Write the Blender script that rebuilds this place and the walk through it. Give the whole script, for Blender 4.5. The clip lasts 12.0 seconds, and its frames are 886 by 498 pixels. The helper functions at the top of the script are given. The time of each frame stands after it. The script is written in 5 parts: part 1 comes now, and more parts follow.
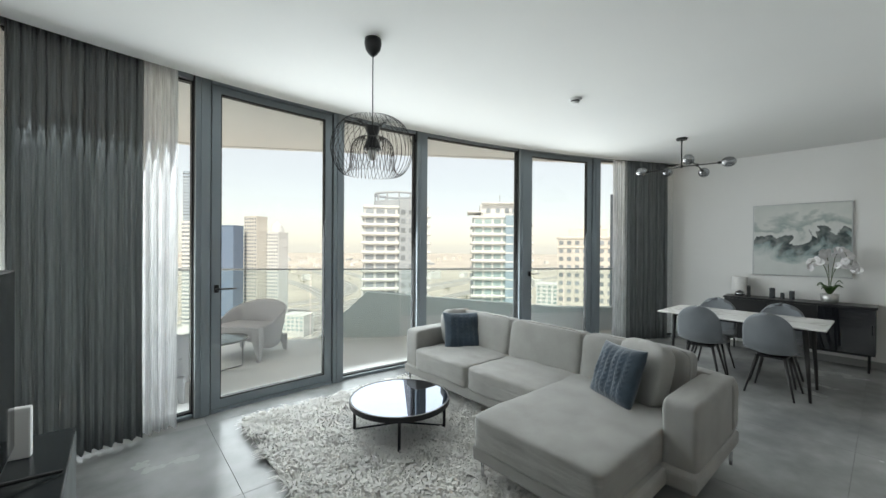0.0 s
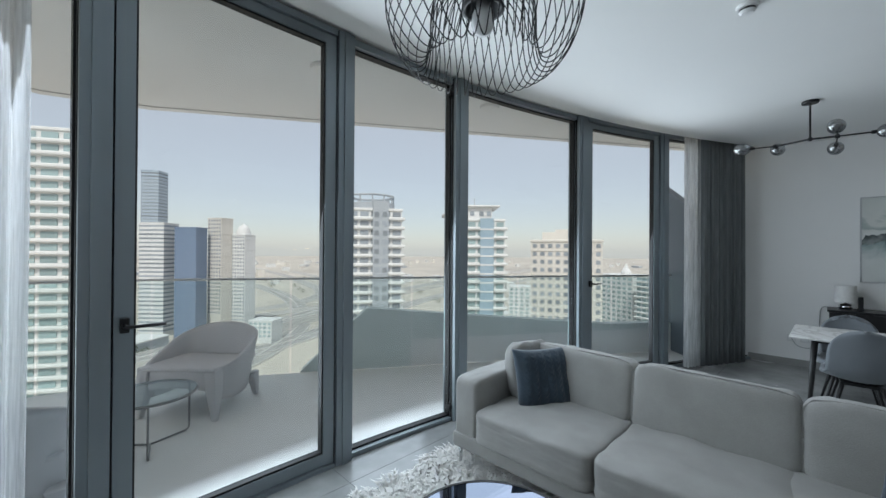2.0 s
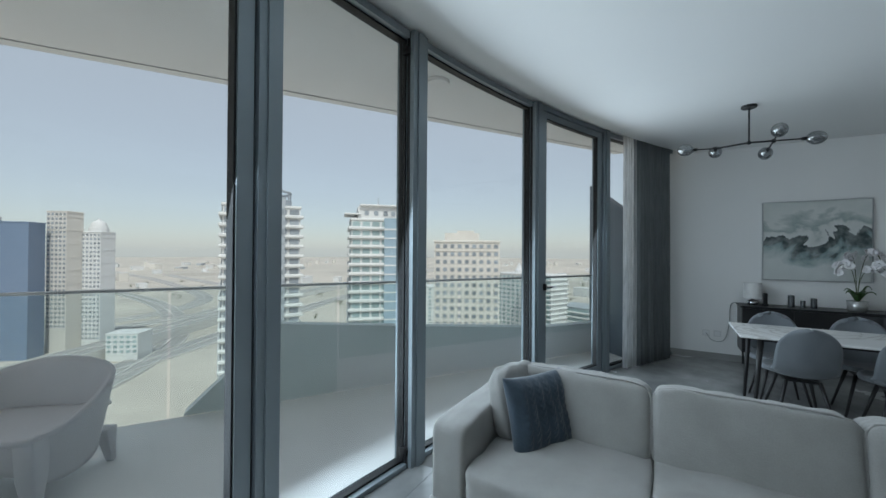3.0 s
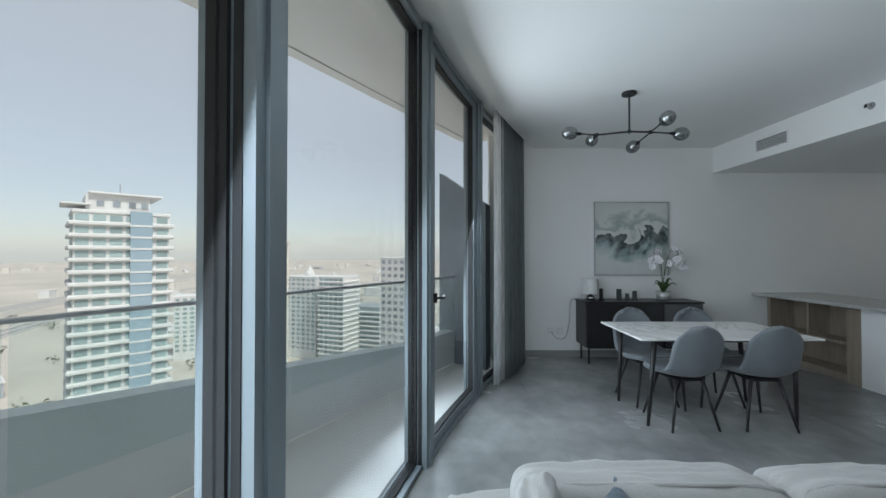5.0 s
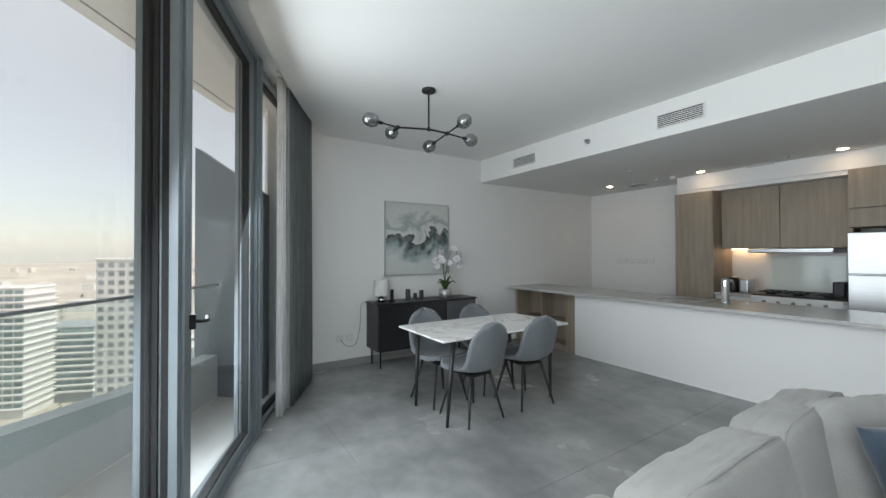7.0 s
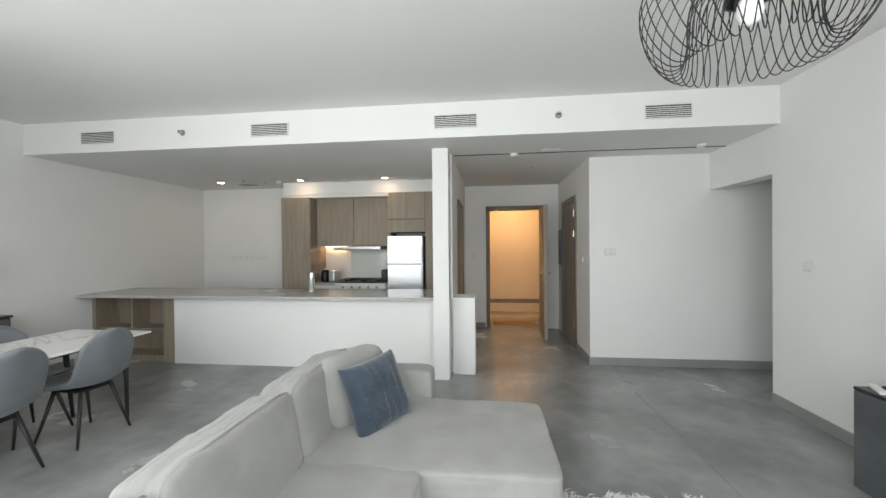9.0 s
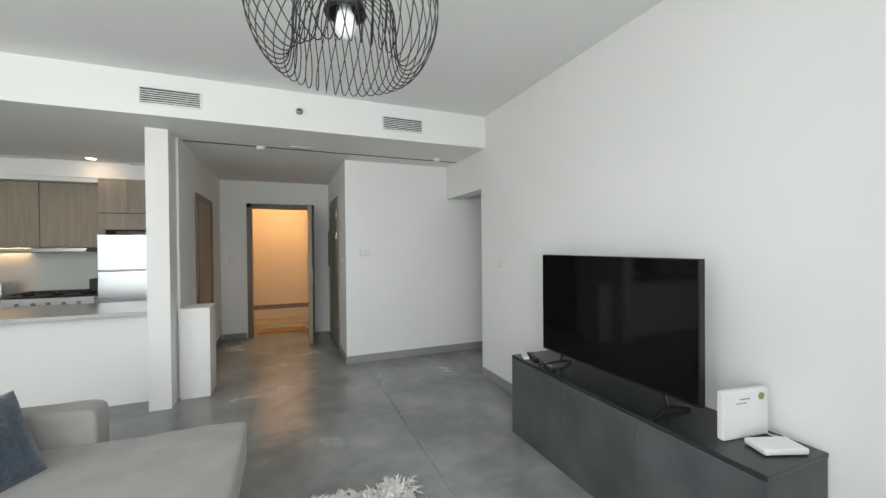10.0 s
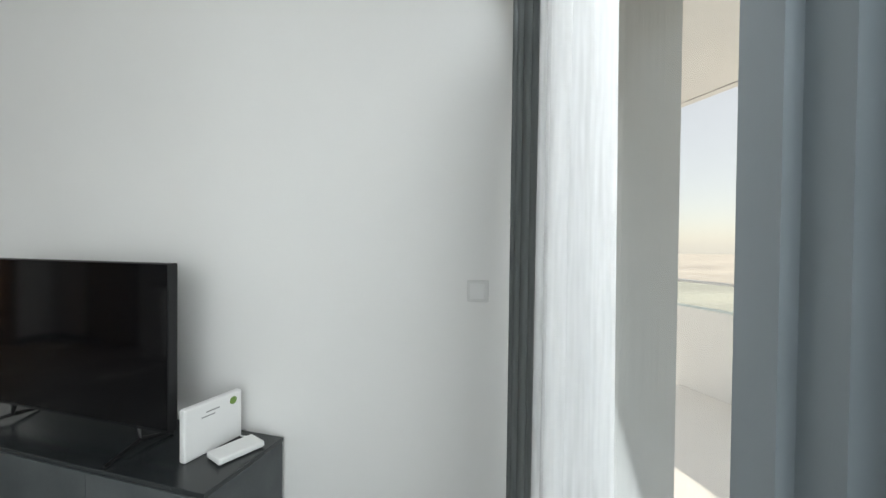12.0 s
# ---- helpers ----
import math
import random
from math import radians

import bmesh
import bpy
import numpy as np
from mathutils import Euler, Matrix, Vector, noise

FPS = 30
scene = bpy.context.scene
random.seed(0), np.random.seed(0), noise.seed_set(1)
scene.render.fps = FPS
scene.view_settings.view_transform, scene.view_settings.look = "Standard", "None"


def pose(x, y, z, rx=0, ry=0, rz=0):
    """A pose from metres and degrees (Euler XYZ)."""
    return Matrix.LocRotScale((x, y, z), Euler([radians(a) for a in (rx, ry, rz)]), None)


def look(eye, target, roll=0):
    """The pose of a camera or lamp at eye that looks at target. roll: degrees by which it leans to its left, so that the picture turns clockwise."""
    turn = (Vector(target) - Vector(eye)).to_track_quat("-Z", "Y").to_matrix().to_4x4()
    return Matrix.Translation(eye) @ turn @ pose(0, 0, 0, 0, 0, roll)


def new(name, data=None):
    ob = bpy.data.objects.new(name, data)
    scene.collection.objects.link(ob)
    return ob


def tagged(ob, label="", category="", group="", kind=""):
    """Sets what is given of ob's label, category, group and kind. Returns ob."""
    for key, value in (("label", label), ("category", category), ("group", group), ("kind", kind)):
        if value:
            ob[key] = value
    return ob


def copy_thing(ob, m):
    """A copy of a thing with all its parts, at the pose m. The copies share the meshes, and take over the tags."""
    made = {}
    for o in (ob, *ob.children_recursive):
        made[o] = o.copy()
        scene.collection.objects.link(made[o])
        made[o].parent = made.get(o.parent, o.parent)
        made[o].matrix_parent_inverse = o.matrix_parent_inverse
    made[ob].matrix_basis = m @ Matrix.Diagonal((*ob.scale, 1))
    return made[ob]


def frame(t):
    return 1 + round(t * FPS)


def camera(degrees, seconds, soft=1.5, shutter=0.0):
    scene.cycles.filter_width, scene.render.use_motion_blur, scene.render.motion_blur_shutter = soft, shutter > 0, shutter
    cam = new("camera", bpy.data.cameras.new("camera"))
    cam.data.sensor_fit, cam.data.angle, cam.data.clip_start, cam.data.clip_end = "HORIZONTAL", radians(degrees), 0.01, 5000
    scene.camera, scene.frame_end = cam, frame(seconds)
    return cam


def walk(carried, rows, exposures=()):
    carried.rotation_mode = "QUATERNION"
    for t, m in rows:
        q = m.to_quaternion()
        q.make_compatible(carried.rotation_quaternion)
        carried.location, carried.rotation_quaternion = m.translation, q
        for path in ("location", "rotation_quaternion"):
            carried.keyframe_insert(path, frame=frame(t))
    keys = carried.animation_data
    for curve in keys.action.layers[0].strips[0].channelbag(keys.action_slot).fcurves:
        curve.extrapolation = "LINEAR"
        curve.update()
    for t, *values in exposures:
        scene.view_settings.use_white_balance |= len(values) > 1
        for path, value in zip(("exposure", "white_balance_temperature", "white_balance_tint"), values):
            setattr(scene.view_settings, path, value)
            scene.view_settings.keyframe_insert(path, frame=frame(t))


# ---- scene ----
cam = camera(98.4, 12.0)
PATH = [
    (0, (0.303, 0.503, 1.508), (1.606, 2.02, 1.499), 0.4),
    (0.5, (0.459, 0.902, 1.494), (1.735, 2.443, 1.492), 0.3),
    (1, (0.601, 1.291, 1.497), (1.874, 2.833, 1.499), 0.3),
    (1.5, (0.748, 1.686, 1.499), (2.054, 3.2, 1.505), 0.3),
    (2, (0.793, 2.105, 1.485), (2.201, 3.525, 1.493), 0.4),
    (2.5, (0.908, 2.497, 1.458), (2.472, 3.742, 1.469), 0.4),
    (3, (1.079, 2.88, 1.481), (2.797, 3.904, 1.494), 0.4),
    (5, (2.28, 3.93, 1.434), (4.28, 3.938, 1.46), 0.0),
    (5.5, (2.586, 3.956, 1.436), (4.573, 3.724, 1.461), 0.0),
    (6, (2.78, 3.958, 1.428), (4.722, 3.482, 1.46), -0.1),
    (6.5, (2.852, 3.978, 1.435), (4.702, 3.218, 1.465), -0.1),
    (8.5, (2.565, 3.975, 1.467), (3.23, 2.088, 1.464), -0.4),
    (9, (2.37, 3.97, 1.484), (2.602, 1.984, 1.47), -0.5),
    (9.5, (2.08, 3.955, 1.497), (1.904, 1.963, 1.468), -0.5),
    (10, (1.805, 3.965, 1.479), (1.047, 2.113, 1.463), -0.5),
    (10.5, (1.555, 4.016, 1.479), (0.391, 2.39, 1.459), -0.2),
    (11, (1.312, 4.11, 1.494), (-0.117, 2.711, 1.465), 0.2),
    (11.5, (1.22, 4.182, 1.50), (-0.55, 3.25, 1.473), 0.5),
    (12, (1.222, 4.268, 1.50), (-0.703, 3.735, 1.473), 0.6),
]
SKY, WINDOW = 0.163, 29.0
EXPOSURES = [(0, 0.42, 7200, 9), (1.0, 0.1, 6850, 10), (1.5, -0.05, 6600, 11), (2.5, -0.3, 6250, 7), (3.2, -0.35, 6150, 6), (5.0, -0.15, 6400, 8), (5.5, 0.0, 6750, 11), (6.5, 0.15, 6850, 11), (8.5, 0.66, 7450, 12), (9.2, 0.68, 7450, 12), (10.0, 0.54, 7450, 12), (11.0, 0.5, 7400, 12), (12, 0.34, 7300, 11)]
walk(cam, [(t, look(e, g, r)) for t, e, g, r in PATH], EXPOSURES)

# ---- light ----
world = bpy.data.worlds.new("sky")
scene.world = world
world.use_nodes = True
_n, _l = world.node_tree.nodes, world.node_tree.links
_sky = _n.new("ShaderNodeTexSky")
_sky.sky_type, _sky.sun_disc = "NISHITA", False
_sky.sun_elevation, _sky.sun_rotation = radians(51), radians(222)
_sky.altitude, _sky.air_density, _sky.dust_density, _sky.ozone_density = 80, 1.0, 0.8, 1.5
_n["Background"].inputs["Strength"].default_value = SKY
_haze = _n.new("ShaderNodeMixRGB")   # dust haze over the city
_haze.inputs["Fac"].default_value = 0.62
_haze.inputs[2].default_value = (5.75, 5.75, 5.8, 1)
_l.new(_sky.outputs["Color"], _haze.inputs[1])
_l.new(_haze.outputs[0], _n["Background"].inputs["Color"])
sun = new("sun", bpy.data.lights.new("sun", "SUN"))
sun.data.energy, sun.data.angle, sun.data.color = 3.4, radians(0.6), (1.0, 0.95, 0.87)
sun.matrix_world = look((0, 0, 0), (0.42, 0.46, -0.78))

# the sky's light in the window openings, behind each pane
for x, w, power in ((0.28, 1.0, 0.5), (1.55, 1.1, 1.2), (2.75, 0.9, 0.9), (4.1, 1.35, 1.1), (5.55, 1.1, 1.3)):
    y = 4.48 - (x - 1.9) ** 2 / 20 + 0.115
    lamp = new("window_light", bpy.data.lights.new("window_light", "AREA"))
    lamp.data.shape, lamp.data.size, lamp.data.size_y = "RECTANGLE", w, 2.5
    lamp.data.energy, lamp.data.color = WINDOW * power, (0.77, 0.885, 1.0)
    lamp.matrix_world = look((x, y, 1.42), (x - (x - 1.9) / 10, y - 1.0, 1.14))


# ---- materials ----
def mat(name, color, rough=0.6, metal=0.0, color2=None, scale=6.0, detail=6.0, bump=0.0, bump_scale=60.0, stretch=(1, 1, 1),
        rough_var=0.0, spec=0.5, sheen=0.0, contrast=(0.35, 0.65), coord="Object", fine=0.0, per_object=0.0):
    """A surface of two mixed tones with grain and fine relief."""
    m = bpy.data.materials.new(name)
    m.use_nodes = True
    n, l = m.node_tree.nodes, m.node_tree.links
    b = n["Principled BSDF"]
    b.inputs["Roughness"].default_value, b.inputs["Metallic"].default_value = rough, metal
    b.inputs["Specular IOR Level"].default_value = spec
    if sheen:
        b.inputs["Sheen Weight"].default_value = sheen
    tc = n.new("ShaderNodeTexCoord")
    mp = n.new("ShaderNodeMapping")
    mp.inputs["Scale"].default_value = stretch
    l.new(n.new("ShaderNodeNewGeometry").outputs["Position"] if coord == "World" else tc.outputs[coord], mp.inputs["Vector"])
    c2 = color2 or tuple(c * 0.9 for c in color)
    t = n.new("ShaderNodeTexNoise")
    t.inputs["Scale"].default_value, t.inputs["Detail"].default_value = scale, detail
    l.new(mp.outputs[0], t.inputs["Vector"])
    r = n.new("ShaderNodeValToRGB")
    r.color_ramp.elements[0].position, r.color_ramp.elements[1].position = contrast
    r.color_ramp.elements[0].color, r.color_ramp.elements[1].color = (*color, 1), (*c2, 1)
    l.new(t.outputs["Fac"], r.inputs["Fac"])
    last = r.outputs["Color"]
    t2 = n.new("ShaderNodeTexNoise")
    t2.inputs["Scale"].default_value, t2.inputs["Detail"].default_value = bump_scale, 4
    l.new(mp.outputs[0], t2.inputs["Vector"])
    if fine:
        hv = n.new("ShaderNodeHueSaturation")
        mr = n.new("ShaderNodeMapRange")
        mr.inputs["To Min"].default_value, mr.inputs["To Max"].default_value = 1 - fine, 1 + fine
        l.new(t2.outputs["Fac"], mr.inputs["Value"])
        l.new(mr.outputs[0], hv.inputs["Value"])
        l.new(last, hv.inputs["Color"])
        last = hv.outputs["Color"]
    if per_object:
        oi = n.new("ShaderNodeObjectInfo")
        hv = n.new("ShaderNodeHueSaturation")
        mr = n.new("ShaderNodeMapRange")
        mr.inputs["To Min"].default_value, mr.inputs["To Max"].default_value = 1 - per_object, 1 + per_object
        l.new(oi.outputs["Random"], mr.inputs["Value"])
        l.new(mr.outputs[0], hv.inputs["Value"])
        l.new(last, hv.inputs["Color"])
        last = hv.outputs["Color"]
    l.new(last, b.inputs["Base Color"])
    if rough_var:
        mr = n.new("ShaderNodeMapRange")
        mr.inputs["To Min"].default_value, mr.inputs["To Max"].default_value = max(0.02, rough - rough_var), min(1, rough + rough_var)
        l.new(t.outputs["Fac"], mr.inputs["Value"])
        l.new(mr.outputs[0], b.inputs["Roughness"])
    if bump:
        bp = n.new("ShaderNodeBump")
        bp.inputs["Strength"].default_value, bp.inputs["Distance"].default_value = bump, 0.004
        l.new(t2.outputs["Fac"], bp.inputs["Height"])
        l.new(bp.outputs[0], b.inputs["Normal"])
    return m


def glass_mat(name, tint=(0.95, 0.98, 0.98), rough=0.0, power=1.0):
    """Clear pane: transparent, with a reflection that grows towards grazing angles."""
    m = bpy.data.materials.new(name)
    m.use_nodes = True
    n, l = m.node_tree.nodes, m.node_tree.links
    n.remove(n["Principled BSDF"])
    tr, gl, mx, lw, pw, fr = (n.new("ShaderNode" + k) for k in ("BsdfTransparent", "BsdfGlossy", "MixShader", "LayerWeight", "Math", "MapRange"))
    lw.inputs["Blend"].default_value = 0.5
    pw.operation = "POWER"
    pw.inputs[1].default_value = 5.0
    fr.inputs["To Min"].default_value, fr.inputs["To Max"].default_value = 0.02 * power ** 4, 0.7
    l.new(lw.outputs["Facing"], pw.inputs[0])
    l.new(pw.outputs[0], fr.inputs["Value"])
    tr.inputs["Color"].default_value = (*tint, 1)
    gl.inputs["Roughness"].default_value = rough
    l.new(fr.outputs[0], mx.inputs[0])
    l.new(tr.outputs[0], mx.inputs[1])
    l.new(gl.outputs[0], mx.inputs[2])
    l.new(mx.outputs[0], n["Material Output"].inputs["Surface"])
    return m


def sheer_mat(name, color, clear, through_light=0.65):
    m = bpy.data.materials.new(name)
    m.use_nodes = True
    n, l = m.node_tree.nodes, m.node_tree.links
    n.remove(n["Principled BSDF"])
    tr, di, tl, a, c, wv, tc, mp, mr = (n.new("ShaderNode" + k) for k in (
        "BsdfTransparent", "BsdfDiffuse", "BsdfTranslucent", "MixShader", "MixShader", "TexNoise", "TexCoord", "Mapping", "MapRange"))
    di.inputs["Color"].default_value = tl.inputs["Color"].default_value = (*color, 1)
    mp.inputs["Scale"].default_value = (60, 60, 4)
    wv.inputs["Scale"].default_value = 1.0
    l.new(tc.outputs["Object"], mp.inputs["Vector"])
    l.new(mp.outputs[0], wv.inputs["Vector"])
    l.new(wv.outputs["Fac"], mr.inputs["Value"])
    mr.inputs["From Min"].default_value, mr.inputs["From Max"].default_value = 0.34, 0.70
    mr.inputs["To Min"].default_value, mr.inputs["To Max"].default_value = max(0.0, clear - 0.12), clear + 0.14
    a.inputs[0].default_value = through_light
    l.new(di.outputs[0], a.inputs[1])
    l.new(tl.outputs[0], a.inputs[2])
    l.new(mr.outputs[0], c.inputs[0])
    l.new(a.outputs[0], c.inputs[1])
    l.new(tr.outputs[0], c.inputs[2])
    l.new(c.outputs[0], n["Material Output"].inputs["Surface"])
    return m


def glow_mat(name, color, strength):
    m = bpy.data.materials.new(name)
    m.use_nodes = True
    n, l = m.node_tree.nodes, m.node_tree.links
    n.remove(n["Principled BSDF"])
    e = n.new("ShaderNodeEmission")
    e.inputs["Color"].default_value, e.inputs["Strength"].default_value = (*color, 1), strength
    l.new(e.outputs[0], n["Material Output"].inputs["Surface"])
    return m


def marble_mat(name):
    m = mat(name, (0.82, 0.81, 0.79), 0.25, scale=2.2, detail=8, color2=(0.76, 0.75, 0.73))
    n, l = m.node_tree.nodes, m.node_tree.links
    tc = n.new("ShaderNodeTexCoord")
    nz = n.new("ShaderNodeTexNoise")
    nz.inputs["Scale"].default_value, nz.inputs["Detail"].default_value, nz.inputs["Distortion"].default_value = 1.3, 7, 1.2
    l.new(tc.outputs["Object"], nz.inputs["Vector"])
    r = n.new("ShaderNodeValToRGB")
    e = r.color_ramp.elements
    e[0].position, e[0].color = 0.475, (1, 1, 1, 1)
    e[1].position, e[1].color = 0.525, (1, 1, 1, 1)
    v = e.new(0.5)
    v.color = (0.66, 0.64, 0.61, 1)
    l.new(nz.outputs["Fac"], r.inputs["Fac"])
    mx = n.new("ShaderNodeMixRGB")
    mx.blend_type = "MULTIPLY"
    mx.inputs["Fac"].default_value = 0.8
    b = n["Principled BSDF"]
    src = b.inputs["Base Color"].links[0].from_socket
    l.new(src, mx.inputs[1])
    l.new(r.outputs[0], mx.inputs[2])
    l.new(mx.outputs[0], b.inputs["Base Color"])
    return m


def painting_mat(name):
    """Abstract landscape: pale sky, grey-green waves, a dark band with a white crest, pale water."""
    m = bpy.data.materials.new(name)
    m.use_nodes = True
    n, l = m.node_tree.nodes, m.node_tree.links
    b = n["Principled BSDF"]
    b.inputs["Roughness"].default_value = 0.55
    tc, sep, nz, ad, mu, r, nz2, mx, r2 = (n.new("ShaderNode" + k) for k in (
        "TexCoord", "SeparateXYZ", "TexNoise", "Math", "Math", "ValToRGB", "TexNoise", "MixRGB", "ValToRGB"))
    l.new(tc.outputs["Generated"], sep.inputs[0])
    nz.inputs["Scale"].default_value, nz.inputs["Detail"].default_value, nz.inputs["Distortion"].default_value = 2.6, 7, 0.7
    l.new(tc.outputs["Generated"], nz.inputs["Vector"])
    mu.operation, mu.use_clamp = "MULTIPLY_ADD", False
    mu.inputs[1].default_value, mu.inputs[2].default_value = 0.95, -0.46
    l.new(nz.outputs["Fac"], mu.inputs[0])
    ad.operation = "ADD"
    l.new(sep.outputs["Z"], ad.inputs[0])
    l.new(mu.outputs[0], ad.inputs[1])
    l.new(ad.outputs[0], r.inputs["Fac"])
    e = r.color_ramp.elements
    e[0].position, e[0].color = 0.0, (0.60, 0.62, 0.60, 1)
    e[1].position, e[1].color = 1.0, (0.55, 0.58, 0.55, 1)
    for p, c in ((0.26, (0.62, 0.64, 0.62)), (0.36, (0.42, 0.48, 0.47)), (0.43, (0.22, 0.29, 0.29)), (0.475, (0.05, 0.075, 0.075)), (0.57, (0.03, 0.045, 0.045)),
                 (0.585, (0.66, 0.67, 0.65)), (0.66, (0.60, 0.61, 0.58)), (0.71, (0.30, 0.36, 0.35)), (0.78, (0.42, 0.46, 0.44)), (0.83, (0.62, 0.63, 0.60))):
        v = e.new(p)
        v.color = (*c, 1)
    nz2.inputs["Scale"].default_value, nz2.inputs["Detail"].default_value = 9, 8
    l.new(tc.outputs["Generated"], nz2.inputs["Vector"])
    r2.color_ramp.elements[0].position, r2.color_ramp.elements[1].position = 0.4, 0.66
    r2.color_ramp.elements[0].color, r2.color_ramp.elements[1].color = (0, 0, 0, 1), (0.35, 0.35, 0.35, 1)
    l.new(nz2.outputs["Fac"], r2.inputs["Fac"])
    l.new(r2.outputs[0], mx.inputs[0])
    l.new(r.outputs[0], mx.inputs[1])
    mx.inputs[2].default_value = (0.55, 0.57, 0.55, 1)
    l.new(mx.outputs[0], b.inputs["Base Color"])
    return m


PAINT = mat("white_paint", (0.82, 0.815, 0.80), 0.7, color2=(0.80, 0.795, 0.78), scale=1.3, bump=0.05, bump_scale=220, spec=0.3)
CEIL = mat("ceiling_paint", (0.82, 0.82, 0.80), 0.85, color2=(0.80, 0.80, 0.785), scale=0.8, bump=0.04, bump_scale=200, spec=0.2)
TILE = mat("porcelain_tile", (0.195, 0.20, 0.20), 0.25, color2=(0.33, 0.335, 0.33), scale=1.5, detail=6, rough_var=0.08, bump_scale=7,
           coord="World", fine=0.22, per_object=0.025, contrast=(0.36, 0.68))
GROUT = mat("grout", (0.19, 0.19, 0.185), 0.9)
BASE = mat("baseboard_tile", (0.27, 0.27, 0.26), 0.4, color2=(0.31, 0.31, 0.30), scale=3)
ALU = mat("grey_aluminium", (0.25, 0.29, 0.315), 0.38, 0.3, color2=(0.26, 0.30, 0.325), scale=2, bump=0.02, bump_scale=400)
GASKET = mat("black_gasket", (0.012, 0.012, 0.013), 0.6)
GLASS = glass_mat("window_glass", (0.90, 0.915, 0.915))
RAILGLASS = glass_mat("rail_glass", (0.92, 0.965, 0.96))
DRAPE = sheer_mat("drape_fabric", (0.265, 0.285, 0.29), 0.06, 0.35)
SHEER = sheer_mat("sheer_fabric", (0.86, 0.865, 0.87), 0.40)
SOFA = mat("sofa_fabric", (0.33, 0.325, 0.31), 0.92, color2=(0.28, 0.275, 0.26), scale=4.5, detail=8, bump=0.55, bump_scale=200, sheen=0.2, fine=0.12)
BLUE = mat("blue_knit", (0.036, 0.058, 0.082), 0.95, color2=(0.023, 0.039, 0.056), scale=9, bump=0.6, bump_scale=120, sheen=0.4, fine=0.15)
RUGM = mat("shag_wool", (0.76, 0.745, 0.71), 0.95, color2=(0.64, 0.625, 0.60), scale=5, bump=0.4, bump_scale=150, sheen=0.3, fine=0.1)
BLACK = mat("black_metal", (0.014, 0.014, 0.015), 0.38, 0.3, bump=0.02, bump_scale=300)
MIRROR = mat("dark_mirror", (0.18, 0.20, 0.25), 0.02, 1.0, color2=(0.17, 0.19, 0.24), scale=2)
BGLASS = mat("black_glass", (0.012, 0.013, 0.016), 0.03, color2=(0.011, 0.012, 0.015), spec=1.0)
CHROME = mat("chrome", (0.62, 0.63, 0.64), 0.13, 1.0, rough_var=0.04)
CHAIR = mat("chair_fabric", (0.165, 0.18, 0.195), 0.88, color2=(0.14, 0.155, 0.17), scale=6, bump=0.4, bump_scale=240, sheen=0.25, fine=0.1)
LEG = mat("black_wood_leg", (0.022, 0.021, 0.021), 0.45, scale=8, stretch=(1, 1, 6))
MARBLE = marble_mat("white_marble")
SIDEB = mat("black_lacquer", (0.013, 0.013, 0.014), 0.35, color2=(0.018, 0.018, 0.018), scale=4, bump=0.03, bump_scale=150)
WOOD = mat("oak_laminate", (0.33, 0.275, 0.215), 0.5, color2=(0.265, 0.215, 0.165), scale=2.5, detail=9, stretch=(9, 9, 0.7), bump=0.06, bump_scale=30, fine=0.1)
DWOOD = mat("dark_oak_frame", (0.20, 0.15, 0.11), 0.5, color2=(0.14, 0.105, 0.08), scale=2.5, detail=9, stretch=(9, 9, 0.7), bump=0.06, bump_scale=30, fine=0.1)
QUARTZ = mat("quartz_top", (0.46, 0.45, 0.435), 0.22, color2=(0.42, 0.41, 0.40), scale=40, fine=0.08, bump_scale=300)
STEEL = mat("brushed_steel", (0.55, 0.56, 0.57), 0.3, 0.9, scale=3, stretch=(1, 1, 40), rough_var=0.06)
WHITEP = mat("white_plastic", (0.78, 0.78, 0.77), 0.4, color2=(0.76, 0.76, 0.75), scale=4)
PLATE = mat("switch_plate", (0.70, 0.70, 0.685), 0.4, color2=(0.67, 0.67, 0.655), scale=5)
GREYP = mat("grey_plastic", (0.30, 0.30, 0.30), 0.45)
CONS = mat("dark_concrete_laminate", (0.055, 0.063, 0.066), 0.55, color2=(0.10, 0.11, 0.113), scale=3.2, detail=10, bump=0.06, bump_scale=60, fine=0.1, contrast=(0.4, 0.75))
CONTOP = mat("console_top", (0.018, 0.022, 0.024), 0.25, color2=(0.024, 0.028, 0.03), scale=3)
SCREEN = mat("tv_screen", (0.004, 0.004, 0.005), 0.07, color2=(0.0035, 0.0035, 0.004), spec=0.22)
SMOKE = glass_mat("smoked_glass", (0.46, 0.48, 0.50), 0.02, 1.95)
SILVER = mat("hammered_silver_glaze", (0.62, 0.62, 0.61), 0.3, 0.7, color2=(0.50, 0.50, 0.49), scale=30, bump=0.6, bump_scale=38)
SHADE = mat("lamp_shade_linen", (0.78, 0.77, 0.75), 0.9, scale=20, bump=0.2, bump_scale=300)
PETAL = mat("orchid_petal", (0.82, 0.81, 0.81), 0.6, color2=(0.76, 0.74, 0.75), scale=20)
LEAF = mat("orchid_leaf", (0.035, 0.075, 0.02), 0.4, color2=(0.05, 0.10, 0.03), scale=8)
STEM = mat("orchid_stem", (0.09, 0.12, 0.05), 0.6)
SMOKEV = mat("smoked_vase_glass", (0.05, 0.055, 0.06), 0.12, spec=0.8)
PLAST = mat("taupe_plastic", (0.64, 0.63, 0.64), 0.6, color2=(0.60, 0.59, 0.60), scale=3, bump=0.05, bump_scale=200)
